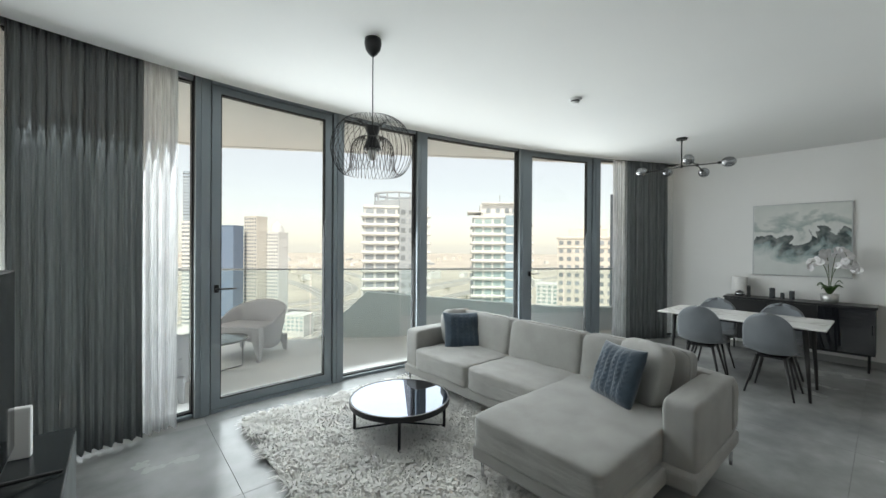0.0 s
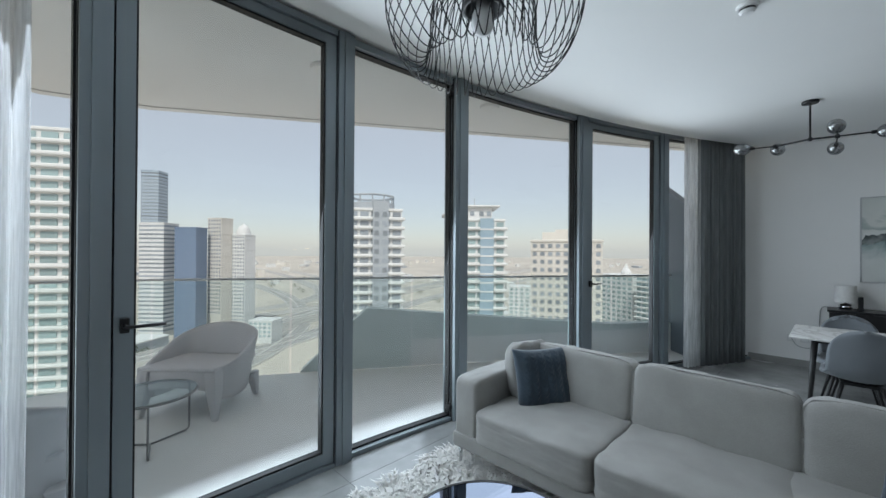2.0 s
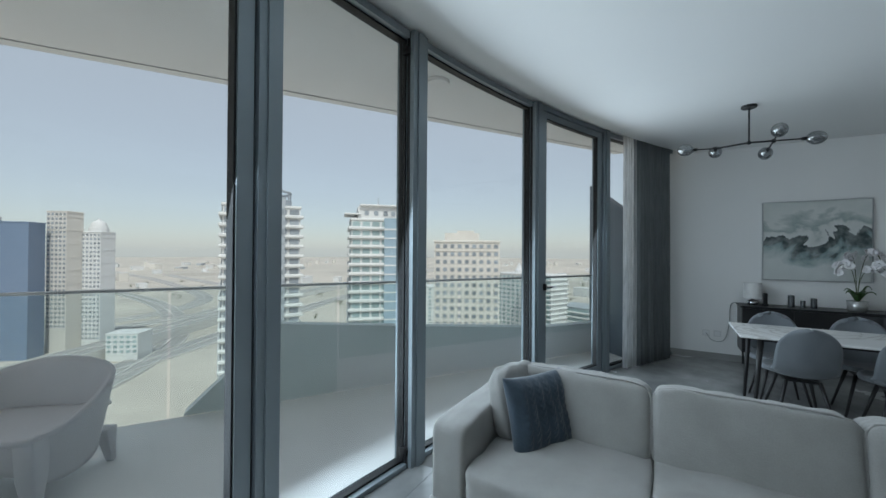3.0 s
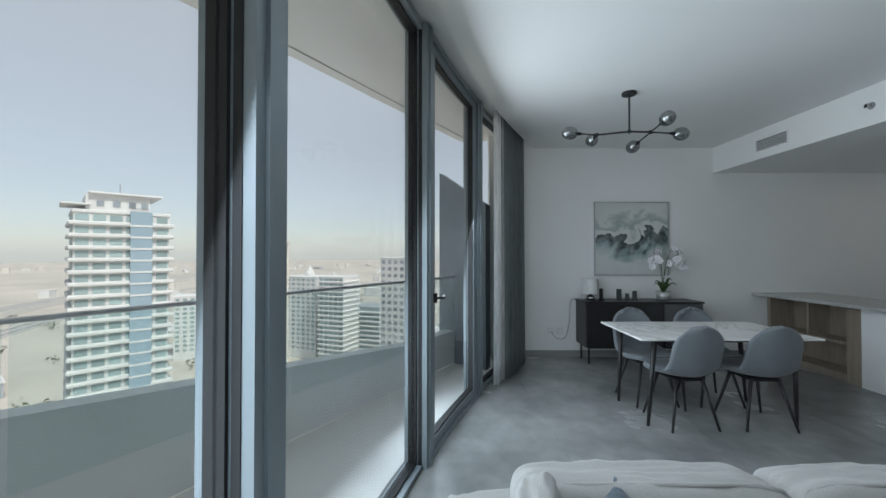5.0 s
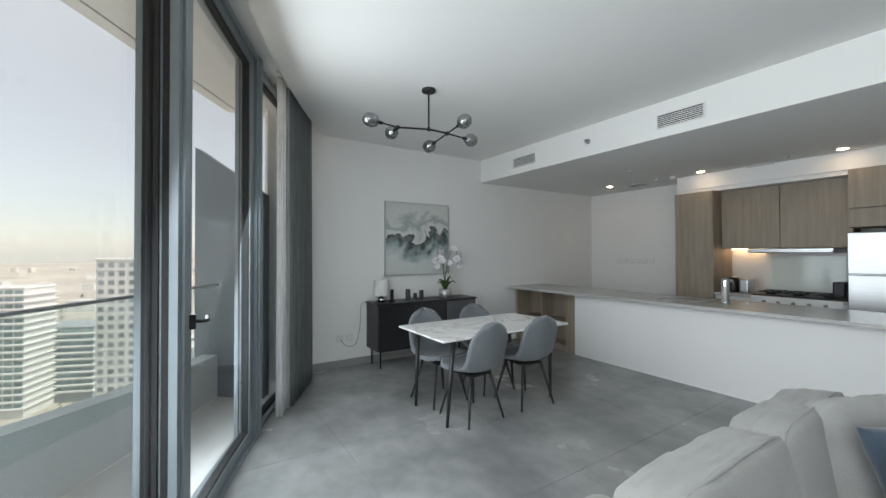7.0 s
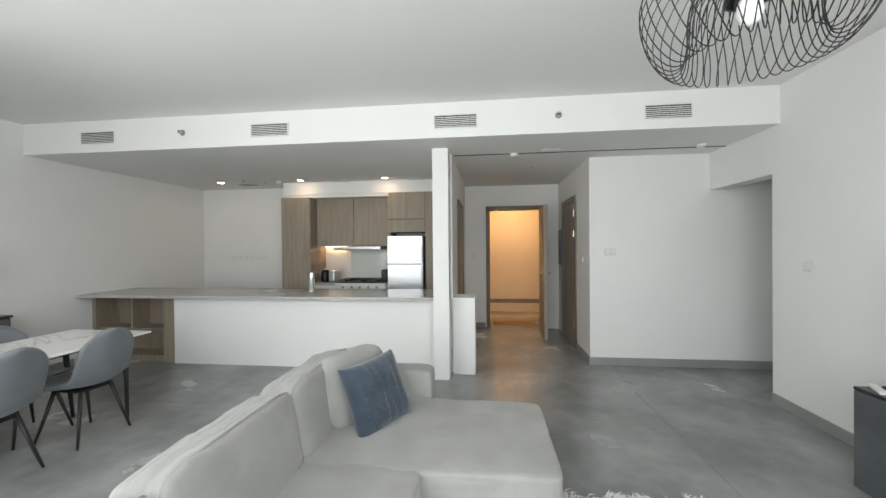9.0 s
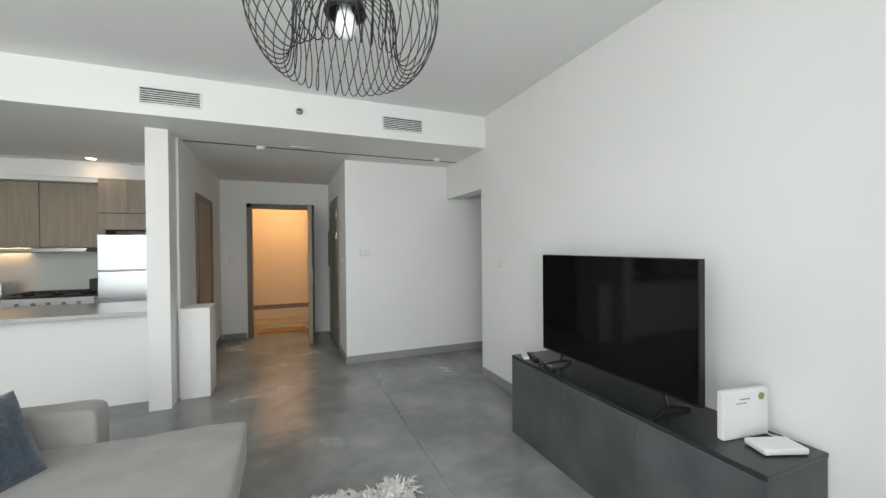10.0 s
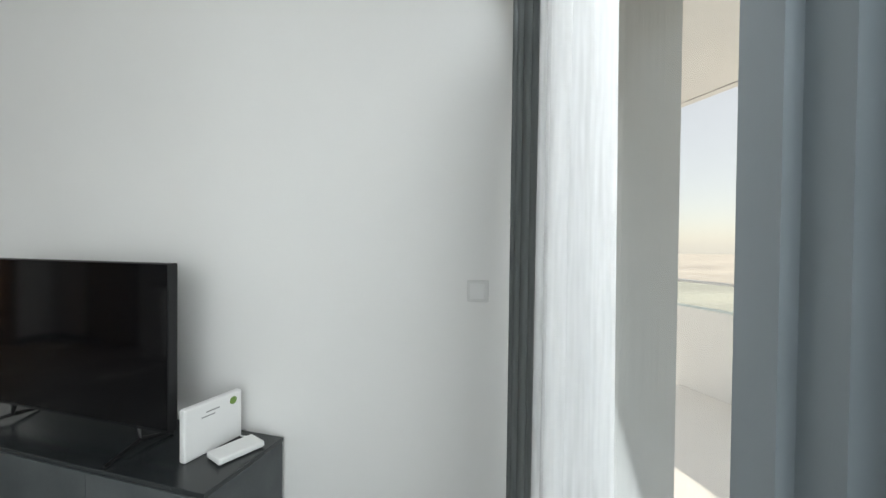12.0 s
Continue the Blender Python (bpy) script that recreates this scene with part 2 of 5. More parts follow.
BALC = mat("balcony_tile", (0.83, 0.82, 0.80), 0.6, color2=(0.79, 0.78, 0.76), scale=2.5, detail=8, bump=0.05, bump_scale=100, fine=0.05)
RENDER = mat("white_render", (0.84, 0.84, 0.83), 0.85, color2=(0.80, 0.80, 0.79), scale=1.6, detail=8, bump=0.15, bump_scale=160, fine=0.04)
CORR = mat("corridor_wallpaper", (0.58, 0.47, 0.34), 0.7, color2=(0.55, 0.445, 0.32), scale=2, bump=0.1, bump_scale=120)
CORRF = mat("corridor_floor", (0.32, 0.25, 0.17), 0.4, color2=(0.26, 0.20, 0.14), scale=3)
MAT_ = mat("door_mat_coir", (0.30, 0.17, 0.06), 0.95, color2=(0.24, 0.13, 0.05), scale=12, bump=0.5, bump_scale=200)
SPLASH = mat("white_splashback", (0.72, 0.70, 0.66), 0.25, color2=(0.70, 0.68, 0.64), scale=2)
LAMPGLOW = glow_mat("downlight_glow", (1.0, 0.76, 0.54), 32.0)
CLEARBULB = mat("frosted_bulb", (0.85, 0.85, 0.84), 0.2)


# ---- mesh helpers ----
def mesh_of(name, bm, material, smooth=False):
    me = bpy.data.meshes.new(name)
    if bm.faces:
        bmesh.ops.recalc_face_normals(bm, faces=bm.faces)
    bm.to_mesh(me)
    bm.free()
    if material:
        me.materials.append(material)
    if smooth:
        for p in me.polygons:
            p.use_smooth = True
    return me


def part(name, bm, material, parent=None, label="", smooth=False):
    ob = new(name, mesh_of(name, bm, material, smooth))
    if parent is not None:
        ob.parent = parent
    if label:
        ob["label"] = label
    return ob


def same_mesh(name, me, parent, m):
    ob = new(name, me)
    ob.parent = parent
    ob.matrix_local = m
    return ob


def thing(name, x, y, z=0.0, rz=0.0, label="", category="", group="", kind=""):
    ob = new(name)
    ob.matrix_world = pose(x, y, z, 0, 0, rz)
    ob.empty_display_size = 0.1
    return tagged(ob, label, category, group, kind)


def box(x0, x1, y0, y1, z0, z1, bev=0.0, seg=2, bm=None):
    b = bmesh.new()
    bmesh.ops.create_cube(b, size=1)
    for v in b.verts:
        v.co = Vector(((x0 + x1) / 2 + v.co.x * (x1 - x0), (y0 + y1) / 2 + v.co.y * (y1 - y0), (z0 + z1) / 2 + v.co.z * (z1 - z0)))
    if bev:
        bmesh.ops.bevel(b, geom=b.edges[:], offset=bev, segments=seg, affect="EDGES", profile=0.5)
    return join(bm, b)


def join(bm, b):
    if bm is None:
        return b
    me = bpy.data.meshes.new("t")
    b.to_mesh(me)
    b.free()
    bm.from_mesh(me)
    bpy.data.meshes.remove(me)
    return bm


def lathe(profile, seg=32, x=0, y=0, z=0, bm=None, caps=True):
    b = bmesh.new()
    rings = []
    for r, h in profile:
        rings.append([b.verts.new((x + max(r, 1e-4) * math.cos(2 * math.pi * i / seg), y + max(r, 1e-4) * math.sin(2 * math.pi * i / seg), z + h)) for i in range(seg)])
    for a, c in zip(rings, rings[1:]):
        for i in range(seg):
            b.faces.new((a[i], a[(i + 1) % seg], c[(i + 1) % seg], c[i]))
    if caps:
        b.faces.new(rings[0][::-1])
        b.faces.new(rings[-1])
    return join(bm, b)


def tube(points, r, seg=8, bm=None, r_end=None):
    b = bmesh.new()
    pts = [Vector(p) for p in points]
    rings = []
    up = Vector((0.13, 0.21, 0.97))
    for i, p in enumerate(pts):
        d = (pts[min(i + 1, len(pts) - 1)] - pts[max(i - 1, 0)]).normalized()
        s = d.cross(up)
        if s.length < 1e-3:
            s = d.cross(Vector((1, 0, 0)))
        s.normalize()
        u = s.cross(d).normalized()
        up = u if u.dot(up) > 0 else -u
        rr = r if r_end is None else r + (r_end - r) * i / (len(pts) - 1)
        rings.append([b.verts.new(p + (s * math.cos(2 * math.pi * k / seg) + u * math.sin(2 * math.pi * k / seg)) * rr) for k in range(seg)])
    for a, c in zip(rings, rings[1:]):
        for k in range(seg):
            b.faces.new((a[k], a[(k + 1) % seg], c[(k + 1) % seg], c[k]))
    b.faces.new(rings[0][::-1])
    b.faces.new(rings[-1])
    return join(bm, b)


def prism(poly, z0, z1, bm=None):
    """An upright block over a plan outline."""
    b = bmesh.new()
    lo = [b.verts.new((x, y, z0)) for x, y in poly]
    hi = [b.verts.new((x, y, z1)) for x, y in poly]
    n = len(poly)
    b.faces.new(lo[::-1])
    b.faces.new(hi)
    for i in range(n):
        b.faces.new((lo[i], lo[(i + 1) % n], hi[(i + 1) % n], hi[i]))
    return join(bm, b)


def cushion(sx, sy, sz, n=14, power=5.0, crown=0.02, wrinkle=0.006, seed=0):
    """A soft stuffed block with rounded edges, a crowned top and shallow creases."""
    b = bmesh.new()
    bmesh.ops.create_cube(b, size=2)
    bmesh.ops.subdivide_edges(b, edges=b.edges[:], cuts=n, use_grid_fill=True)
    for v in b.verts:
        x, y, z = v.co
        k = (abs(x) ** power + abs(y) ** power + abs(z) ** power) ** (1 / power)
        x, y, z = x / k, y / k, z / k
        puff = (1 - x * x) * (1 - y * y)
        w = noise.noise(Vector((x * 2.2 + seed, y * 2.2 - seed, z * 2))) * wrinkle + noise.noise(Vector((x * 6 + seed, y * 3, z * 6))) * wrinkle * 0.5
        w += -wrinkle * 0.5 * max(0.0, 0.35 - abs(noise.noise(Vector((x * 1.6 + seed * 3, y * 4.5, z * 3 + seed))))) * (1 - abs(z) * 0.3)
        v.co = Vector((x * sx / 2 * (1 + w), y * sy / 2 * (1 + w), z * (sz / 2 + crown * puff) + w))
    return b


def pillow(w, h, t, n=18, seed=0, knit=0.0):
    """A scatter pillow standing in its own XZ plane: pinched corners, full middle."""
    b = bmesh.new()
    grid = []
    for side in (1, -1):
        g = []
        for i in range(n + 1):
            row = []
            for j in range(n + 1):
                u, v = 2 * i / n - 1, 2 * j / n - 1
                edge = (1 - u ** 4) * (1 - v ** 4)
                pinch_u, pinch_v = 1 - 0.07 * (1 - v * v), 1 - 0.07 * (1 - u * u)
                th = t / 2 * max(edge, 0) ** 0.55
                th += noise.noise(Vector((u * 2 + seed, v * 2, side))) * 0.018 * edge
                if knit:
                    th += knit * abs(math.sin(u * 3.5 * math.pi)) * (0.62 + 0.38 * math.sin(v * 34 + 9 * abs(math.sin(u * 3.5 * math.pi)))) * edge
                row.append(b.verts.new((u * w / 2 * pinch_u, side * th, v * h / 2 * pinch_v)))
            g.append(row)
        for i in range(n):
            for j in range(n):
                b.faces.new((g[i][j], g[i + 1][j], g[i + 1][j + 1], g[i][j + 1]))
    bmesh.ops.remove_doubles(b, verts=b.verts[:], dist=1e-4)
    return b


def sheet(fn, nu, nv, thick, bm=None):
    """A curved skin fn(u, v) -> point, given a real thickness."""
    b = bmesh.new()
    P = [[Vector(fn(i / nu, j / nv)) for j in range(nv + 1)] for i in range(nu + 1)]
    front, back = [], []
    last = Vector((0, 0, 1))
    for i in range(nu + 1):
        f_, k_ = [], []
        for j in range(nv + 1):
            du = P[min(i + 1, nu)][j] - P[max(i - 1, 0)][j]
            dv = P[i][min(j + 1, nv)] - P[i][max(j - 1, 0)]
            nr = du.cross(dv)
            nr = nr.normalized() if nr.length > 1e-9 else last
            last = nr
            f_.append(b.verts.new(P[i][j] + nr * thick / 2))
            k_.append(b.verts.new(P[i][j] - nr * thick / 2))
        front.append(f_)
        back.append(k_)
    for i in range(nu):
        for j in range(nv):
            b.faces.new((front[i][j], front[i + 1][j], front[i + 1][j + 1], front[i][j + 1]))
            b.faces.new((back[i][j + 1], back[i + 1][j + 1], back[i + 1][j], back[i][j]))
    for i in range(nu):
        for j in (0, nv):
            b.faces.new((front[i][j], front[i + 1][j], back[i + 1][j], back[i][j]))
    for j in range(nv):
        for i in (0, nu):
            b.faces.new((front[i][j], front[i][j + 1], back[i][j + 1], back[i][j]))
    return join(bm, b)


# ---- plan ----
XW, XE = -0.271, 7.65          # television wall, painting wall
HC, HS = 2.92, 2.57            # ceiling, dropped ceiling
YB = 0.165                     # face of the dropped ceiling
HT = 3.0                       # head of the glazing
POSTS = [(0.835, 0.95), (2.13, 2.25), (3.215, 3.355), (4.84, 4.97), (6.12, 6.25)]


def wy(x):
    """The inner face of the curved glazing."""
    return 4.48 - (x - 1.9) ** 2 / 20


def wn(x):
    """The outward direction of the glazing in plan."""
    d = Vector(((x - 1.9) / 10, 1.0))
    return d.normalized()


def band(x0, x1, o0, o1, z0, z1, n=10, bm=None):
    """A piece that follows the curve of the glazing, from o0 to o1 outward of its inner face."""
    xs = [x0 + (x1 - x0) * i / n for i in range(n + 1)]
    a = [(x + wn(x).x * o0, wy(x) + wn(x).y * o0) for x in xs]
    c = [(x + wn(x).x * o1, wy(x) + wn(x).y * o1) for x in xs]
    return prism(a + c[::-1], z0, z1, bm)


def structure(name, bm, material, label="", parent=None, smooth=False):
    ob = part(name, bm, material, parent, "", smooth)
    return tagged(ob, label, "", "", "structure") if parent is None else ob


# walls
structure("wall_west", box(XW - 0.2, XW, 0.067, 4.7, 0, 3.2), PAINT, "plain white painted wall behind the television")
structure("wall_east", box(XE, XE + 0.2, -2.84, 3.3, 0, 3.2), PAINT, "plain white painted wall with the abstract painting")
structure("wall_kitchen", box(2.9, XE, -2.84, -2.64, 0, 2.8), PAINT, "white painted kitchen back wall")
structure("wall_hall", prism([(1.115, -0.95), (1.115, -3.03), (0.93, -3.03), (0.93, -1.11), (-2.6, -1.11), (-2.6, -0.95)], 0, 2.8), PAINT, "white painted corner wall beside the entrance passage")
structure("wall_hall_end", box(-2.8, -2.6, -1.11, 0.27, 0, 2.8), PAINT, "white end wall of the side hall")
structure("wall_hall_side", box(-2.6, XW - 0.2, 0.067, 0.267, 0, 2.8), PAINT, "white wall of the side hall")
structure("wall_lintel", box(XW - 0.2, XW, -0.96, 0.067, 2.13, 2.8), PAINT, "white lintel over the hall opening")
structure("wall_passage", box(2.78, 2.92, -3.03, -0.5, 0, 2.8), PAINT, "white wall between kitchen and entrance passage")
structure("wall_pillar", box(2.80, 2.975, -0.5, -0.24, 0, HS + 0.05), PAINT, "slim white pillar at the end of the kitchen counter")
b = box(0.93, 1.36, -3.2, -3.03, 0, 2.8)
box(2.40, 2.9, -3.2, -3.03, 0, 2.8, bm=b)
box(1.36, 2.40, -3.2, -3.03, 2.2, 2.8, bm=b)
structure("wall_entrance", b, PAINT, "white wall around the front door opening")

# ceilings
b = bmesh.new()
xs = [XW - 0.2 + (XE + 0.4 - XW) * i / 24 for i in range(25)]
prism([(xs[0], YB), (xs[-1], YB)] + [(x, wy(x) - 0.16) for x in reversed(xs)], HC, HC + 0.25, b)
structure("ceiling", b, CEIL, "flat white painted ceiling with a curved edge at the glazing")
structure("ceiling_pocket", band(XW - 0.2, XE + 0.2, -0.3, 0.3, HT + 0.02, HT + 0.3, 24), CEIL, "white curtain pocket along the glazing")
structure("ceiling_kitchen", box(-2.8, XE + 0.2, -3.2, YB, HS, HS + 0.6), CEIL, "dropped white ceiling over kitchen and passage")
b = box(-0.26, 2.76, -0.625, -0.60, HS - 0.004, HS + 0.01)
structure("trim_slot", b, GASKET, "thin dark slot in the dropped ceiling")

# floor slab; tiles come last
structure("floor", prism([(-2.8, -3.2), (XE + 0.2, -3.2)] + [(x, wy(x) + 0.2) for x in [XE + 0.2 - (XE + 3.0) * i / 24 for i in range(25)]], -0.25, -0.006), GROUT, "grey porcelain tiled floor")

# baseboards
for i, q in enumerate((box(XW, XW + 0.012, 0.067, 4.4, 0, 0.09), box(XE - 0.012, XE, YB - 0.5, 2.9, 0, 0.09), box(-2.6, 1.115, -0.95, -0.938, 0, 0.095),
                       box(1.115, 1.127, -1.62, -0.938, 0, 0.095), box(2.42, 2.76, -3.03, -3.018, 0, 0.09), box(2.768, 2.78, -3.0, -1.9, 0, 0.09))):
    structure("baseboard" if i == 0 else "baseboard.%03d" % i, q, BASE, "grey tile skirting")

# glazing
for i, (a, c) in enumerate(POSTS):
    b = band(a, c, 0.0, 0.16, 0.0, HT, 1)
    ob = structure("window_post" if i == 0 else "window_post.%03d" % i, b, ALU, "grey aluminium mullion of the curved glazing")
    part("gasket", band(a - 0.012, a, 0.07, 0.13, 0.02, HT - 0.02, 1), GASKET, ob)
    part("gasket", band(c, c + 0.012, 0.07, 0.13, 0.02, HT - 0.02, 1), GASKET, ob)
    for q in (band(a - 0.003, a, 0.035, 0.06, 0.0, HT, 1), band(c, c + 0.003, 0.035, 0.06, 0.0, HT, 1)):
        part("groove", q, GASKET, ob)
    part("cover_strip", band(a + 0.04, c - 0.04, -0.012, 0.0, 0.0, HT, 1), ALU, ob)
edges = [XW + 0.0] + [v for p in POSTS for v in p] + [XE]
bays = [(edges[i], edges[i + 1]) for i in range(0, len(edges), 2)]
for i, (a, c) in enumerate(bays):
    is_door = i in (1, 4)
    holder = new("door_%d" % (1 if i == 1 else 2) if is_door else "window_%d" % (i + 1))
    tagged(holder, "grey aluminium framed glass balcony door, closed" if is_door else "full-height clear fixed pane in a grey aluminium frame", "", "", "structure")
    a, c = a + 0.012, c - 0.012
    if is_door:
        f = 0.075
        part("frame_head", band(a, c, 0.0, 0.16, HT - 0.045, HT, 6), ALU, holder)
        part("frame_threshold", band(a, c, 0.0, 0.16, 0.0, 0.025, 6), ALU, holder)
        leaf = part("door_leaf", band(a, a + f, 0.02, 0.09, 0.03, HT - 0.05, 1), ALU, holder)
        part("stile", band(c - f, c, 0.02, 0.09, 0.03, HT - 0.05, 1), ALU, leaf)
        part("rail", band(a + f, c - f, 0.02, 0.09, 0.03, 0.105, 6), ALU, leaf)
        part("rail", band(a + f, c - f, 0.02, 0.09, HT - 0.11, HT - 0.05, 6), ALU, leaf)
        for q in (band(a + f, a + f + 0.01, 0.03, 0.08, 0.105, HT - 0.11, 1), band(c - f - 0.01, c - f, 0.03, 0.08, 0.105, HT - 0.11, 1),
                  band(a + f, c - f, 0.03, 0.08, 0.105, 0.118, 6), band(a + f, c - f, 0.03, 0.08, HT - 0.122, HT - 0.11, 6)):
            part("gasket", q, GASKET, leaf)
        pane = part("pane", band(a + f, c - f, 0.05, 0.06, 0.11, HT - 0.115, 6), GLASS, leaf)
        hx = a + f * 0.5
        hy = wy(hx)
        b = box(hx - 0.018, hx + 0.018, hy - 0.012, hy + 0.02, 1.085, 1.155, 0.004)
        h = part("door_handle", b, BLACK, leaf, "black lever handle")
        b = tube([(hx, hy - 0.01, 1.12), (hx, hy - 0.055, 1.12), (hx + 0.01, hy - 0.06, 1.12), (hx + 0.15, hy - 0.06, 1.12)], 0.009, 10)
        part("lever", b, BLACK, h, smooth=True)
    else:
        part("frame_sill", band(a, c, 0.03, 0.15, 0.0, 0.028, 8), ALU, holder)
        part("frame_head", band(a, c, 0.03, 0.15, HT - 0.05, HT, 8), ALU, holder)
        part("gasket", band(a, c, 0.07, 0.13, 0.028, 0.042, 8), GASKET, holder)
        part("gasket", band(a, c, 0.07, 0.13, HT - 0.062, HT - 0.05, 8), GASKET, holder)
        pane = part("pane", band(a, c, 0.09, 0.102, 0.035, HT - 0.055, 8), GLASS, holder)
    pane.visible_shadow = False
for zz in (0.09, HT - 0.16):
    tagged(part("pane_clip", box(3.19, 3.235, wy(3.2) + 0.03, wy(3.2) + 0.085, zz, zz + 0.05, 0.01), GASKET), "small black stop fixed on the glass", "glass stop")

# entrance door, passage doors
b = box(1.36, 1.43, -3.215, -3.0, 0, 2.2)
box(2.33, 2.40, -3.215, -3.0, 0, 2.2, bm=b)
box(1.36, 2.40, -3.215, -3.0, 2.13, 2.2, bm=b)
d = structure("door_3", b, DWOOD, "open brown timber front door in its frame")
leafm = pose(1.43, -3.01, 0, 0, 0, 87)
lf = part("door_leaf", box(0, 0.9, -0.03, 0.03, 0.008, 2.12, 0.002), WOOD, d)
lf.matrix_local = leafm
part("handle_plate", box(0.80, 0.85, -0.036, 0.036, 0.92, 1.16, 0.003), STEEL, lf)
part("lever", tube([(0.825, -0.03, 1.05), (0.825, -0.075, 1.05), (0.70, -0.08, 1.05)], 0.009, 8), STEEL, lf, smooth=True)
part("lever", tube([(0.825, 0.03, 1.05), (0.825, 0.075, 1.05), (0.70, 0.08, 1.05)], 0.009, 8), STEEL, lf, smooth=True)
b = box(1.105, 1.135, -1.72, -1.64, 0, 2.2)
box(1.105, 1.135, -2.62, -2.54, 0, 2.2, bm=b)
box(1.105, 1.135, -2.54, -1.72, 2.12, 2.2, bm=b)
d = structure("door_4", b, DWOOD, "brown timber side door in the passage")
part("door_leaf", box(1.113, 1.123, -2.54, -1.72, 0.005, 2.12), WOOD, d)
for zz in (0.3, 1.6, 1.9):
    part("hinge", lathe([(0.009, 0), (0.009, 0.1)], 8, 1.135, -1.73, zz), STEEL, d)
b = box(2.755, 2.785, -1.30, -1.22, 0, 2.12)
box(2.755, 2.785, -2.2, -2.12, 0, 2.12, bm=b)
box(2.755, 2.785, -2.12, -1.30, 2.04, 2.12, bm=b)
d = structure("door_5", b, DWOOD, "brown timber side door opposite in the passage")
part("door_leaf", box(2.768, 2.778, -2.12, -1.30, 0.005, 2.04), WOOD, d)

tagged(part("distribution_panel", box(1.116, 1.135, -2.95, -2.72, 1.15, 1.75, 0.004), mat("panel_grey", (0.20, 0.24, 0.27), 0.5)), "grey metal distribution panel on the passage wall", "electrical panel")

# outer corridor, lit warm
structure("wall_corridor", box(-0.2, 4.0, -4.9, -4.75, 0, 2.7), CORR, "warm beige papered corridor wall")
structure("wall_corridor_end", box(-0.35, -0.2, -4.9, -3.2, 0, 2.7), CORR, "beige corridor side wall")
structure("wall_corridor_end.001", box(4.0, 4.15, -4.9, -3.2, 0, 2.7), CORR, "beige corridor side wall")
structure("floor_corridor", box(-0.35, 4.15, -4.9, -3.2, -0.2, -0.004), CORRF, "brown stone corridor floor")
structure("ceiling_corridor", box(-0.35, 4.15, -4.9, -3.2, 2.6, 2.75), CEIL, "white corridor ceiling")
structure("baseboard_corridor", box(-0.2, 4.0, -4.75, -4.735, 0.20, 0.29), DWOOD, "brown timber rail on the corridor wall")
tagged(part("door_mat", box(1.5, 2.27, -3.66, -3.24, -0.004, 0.012, 0.004), MAT_), "brown coir mat lying in the corridor", "door mat")
cl = tagged(part("corridor_light", box(1.6, 2.2, -4.1, -3.8, 2.585, 2.6, 0.003), glow_mat("corridor_glow", (1.0, 0.64, 0.33), 38.0)), "warm glowing recessed corridor ceiling panel", "ceiling light")


# ---- balcony and city ----
EDGE = [(-6.0, 4.1), (-2.6, 6.25), (-0.6, 7.35), (0.6, 7.75), (1.5, 7.47), (6.5, 4.35), (8.0, 3.41)]
inner = [(x, wy(x) + 0.2) for x in [XE + 0.3 - (XE + 4.3) * i / 30 for i in range(31)]]
structure("balcony_floor", prism(EDGE + inner, -0.25, -0.015), BALC, "pale stone balcony floor")
structure("balcony_soffit", prism([(x, y + 0.28) for x, y in EDGE] + inner, HT + 0.12, HT + 0.45), RENDER, "white plastered underside of the balcony above")
for p, q in zip(EDGE, EDGE[1:]):
    structure("trim_drip_groove", prism([(p[0], p[1] + 0.115), (q[0], q[1] + 0.115), (q[0], q[1] + 0.13), (p[0], p[1] + 0.13)], HT + 0.114, HT + 0.119), GREYP, "thin grey drip groove under the balcony above")
for x, y in ((2.43, 5.3), (4.2, 4.81)):
    tagged(part("soffit_light", lathe([(0.10, 0), (0.11, 0.01), (0.11, 0.035)], 28, x, y, HT + 0.086), WHITEP, smooth=False), "round white surface-mounted balcony light", "ceiling light", "balcony lights")


def along(p, q, s):
    return (p[0] + (q[0] - p[0]) * s, p[1] + (q[1] - p[1]) * s)


def parapet(p, q, tops, name, label):
    """A tapering rendered upstand along p-q; tops are (share, height) from foot to end."""
    d = (Vector(q) - Vector(p)).normalized()
    nrm = Vector((d.y, -d.x))
    b = bmesh.new()
    fr, bk = [], []
    for s, h in tops:
        c = Vector(along(p, q, s))
        for lst, o in ((fr, 0.0), (bk, 0.16)):
            v = c - nrm * o
            lst.append((b.verts.new((v.x, v.y, -0.012)), b.verts.new((v.x, v.y, h))))
    for lst in (fr, bk):
        for (a0, a1), (c0, c1) in zip(lst, lst[1:]):
            b.faces.new((a0, c0, c1, a1))
    for (f0, f1), (k0, k1), (g0, g1), (m0, m1) in zip(fr, bk, fr[1:], bk[1:]):
        b.faces.new((f1, g1, m1, k1))
        b.faces.new((f0, k0, m0, g0))
    b.faces.new((fr[-1][0], bk[-1][0], bk[-1][1], fr[-1][1]))
    b.faces.new((fr[0][0], fr[0][1], bk[0][1], bk[0][0]))
    return tagged(part(name, b, RENDER), label, "", "", "structure")


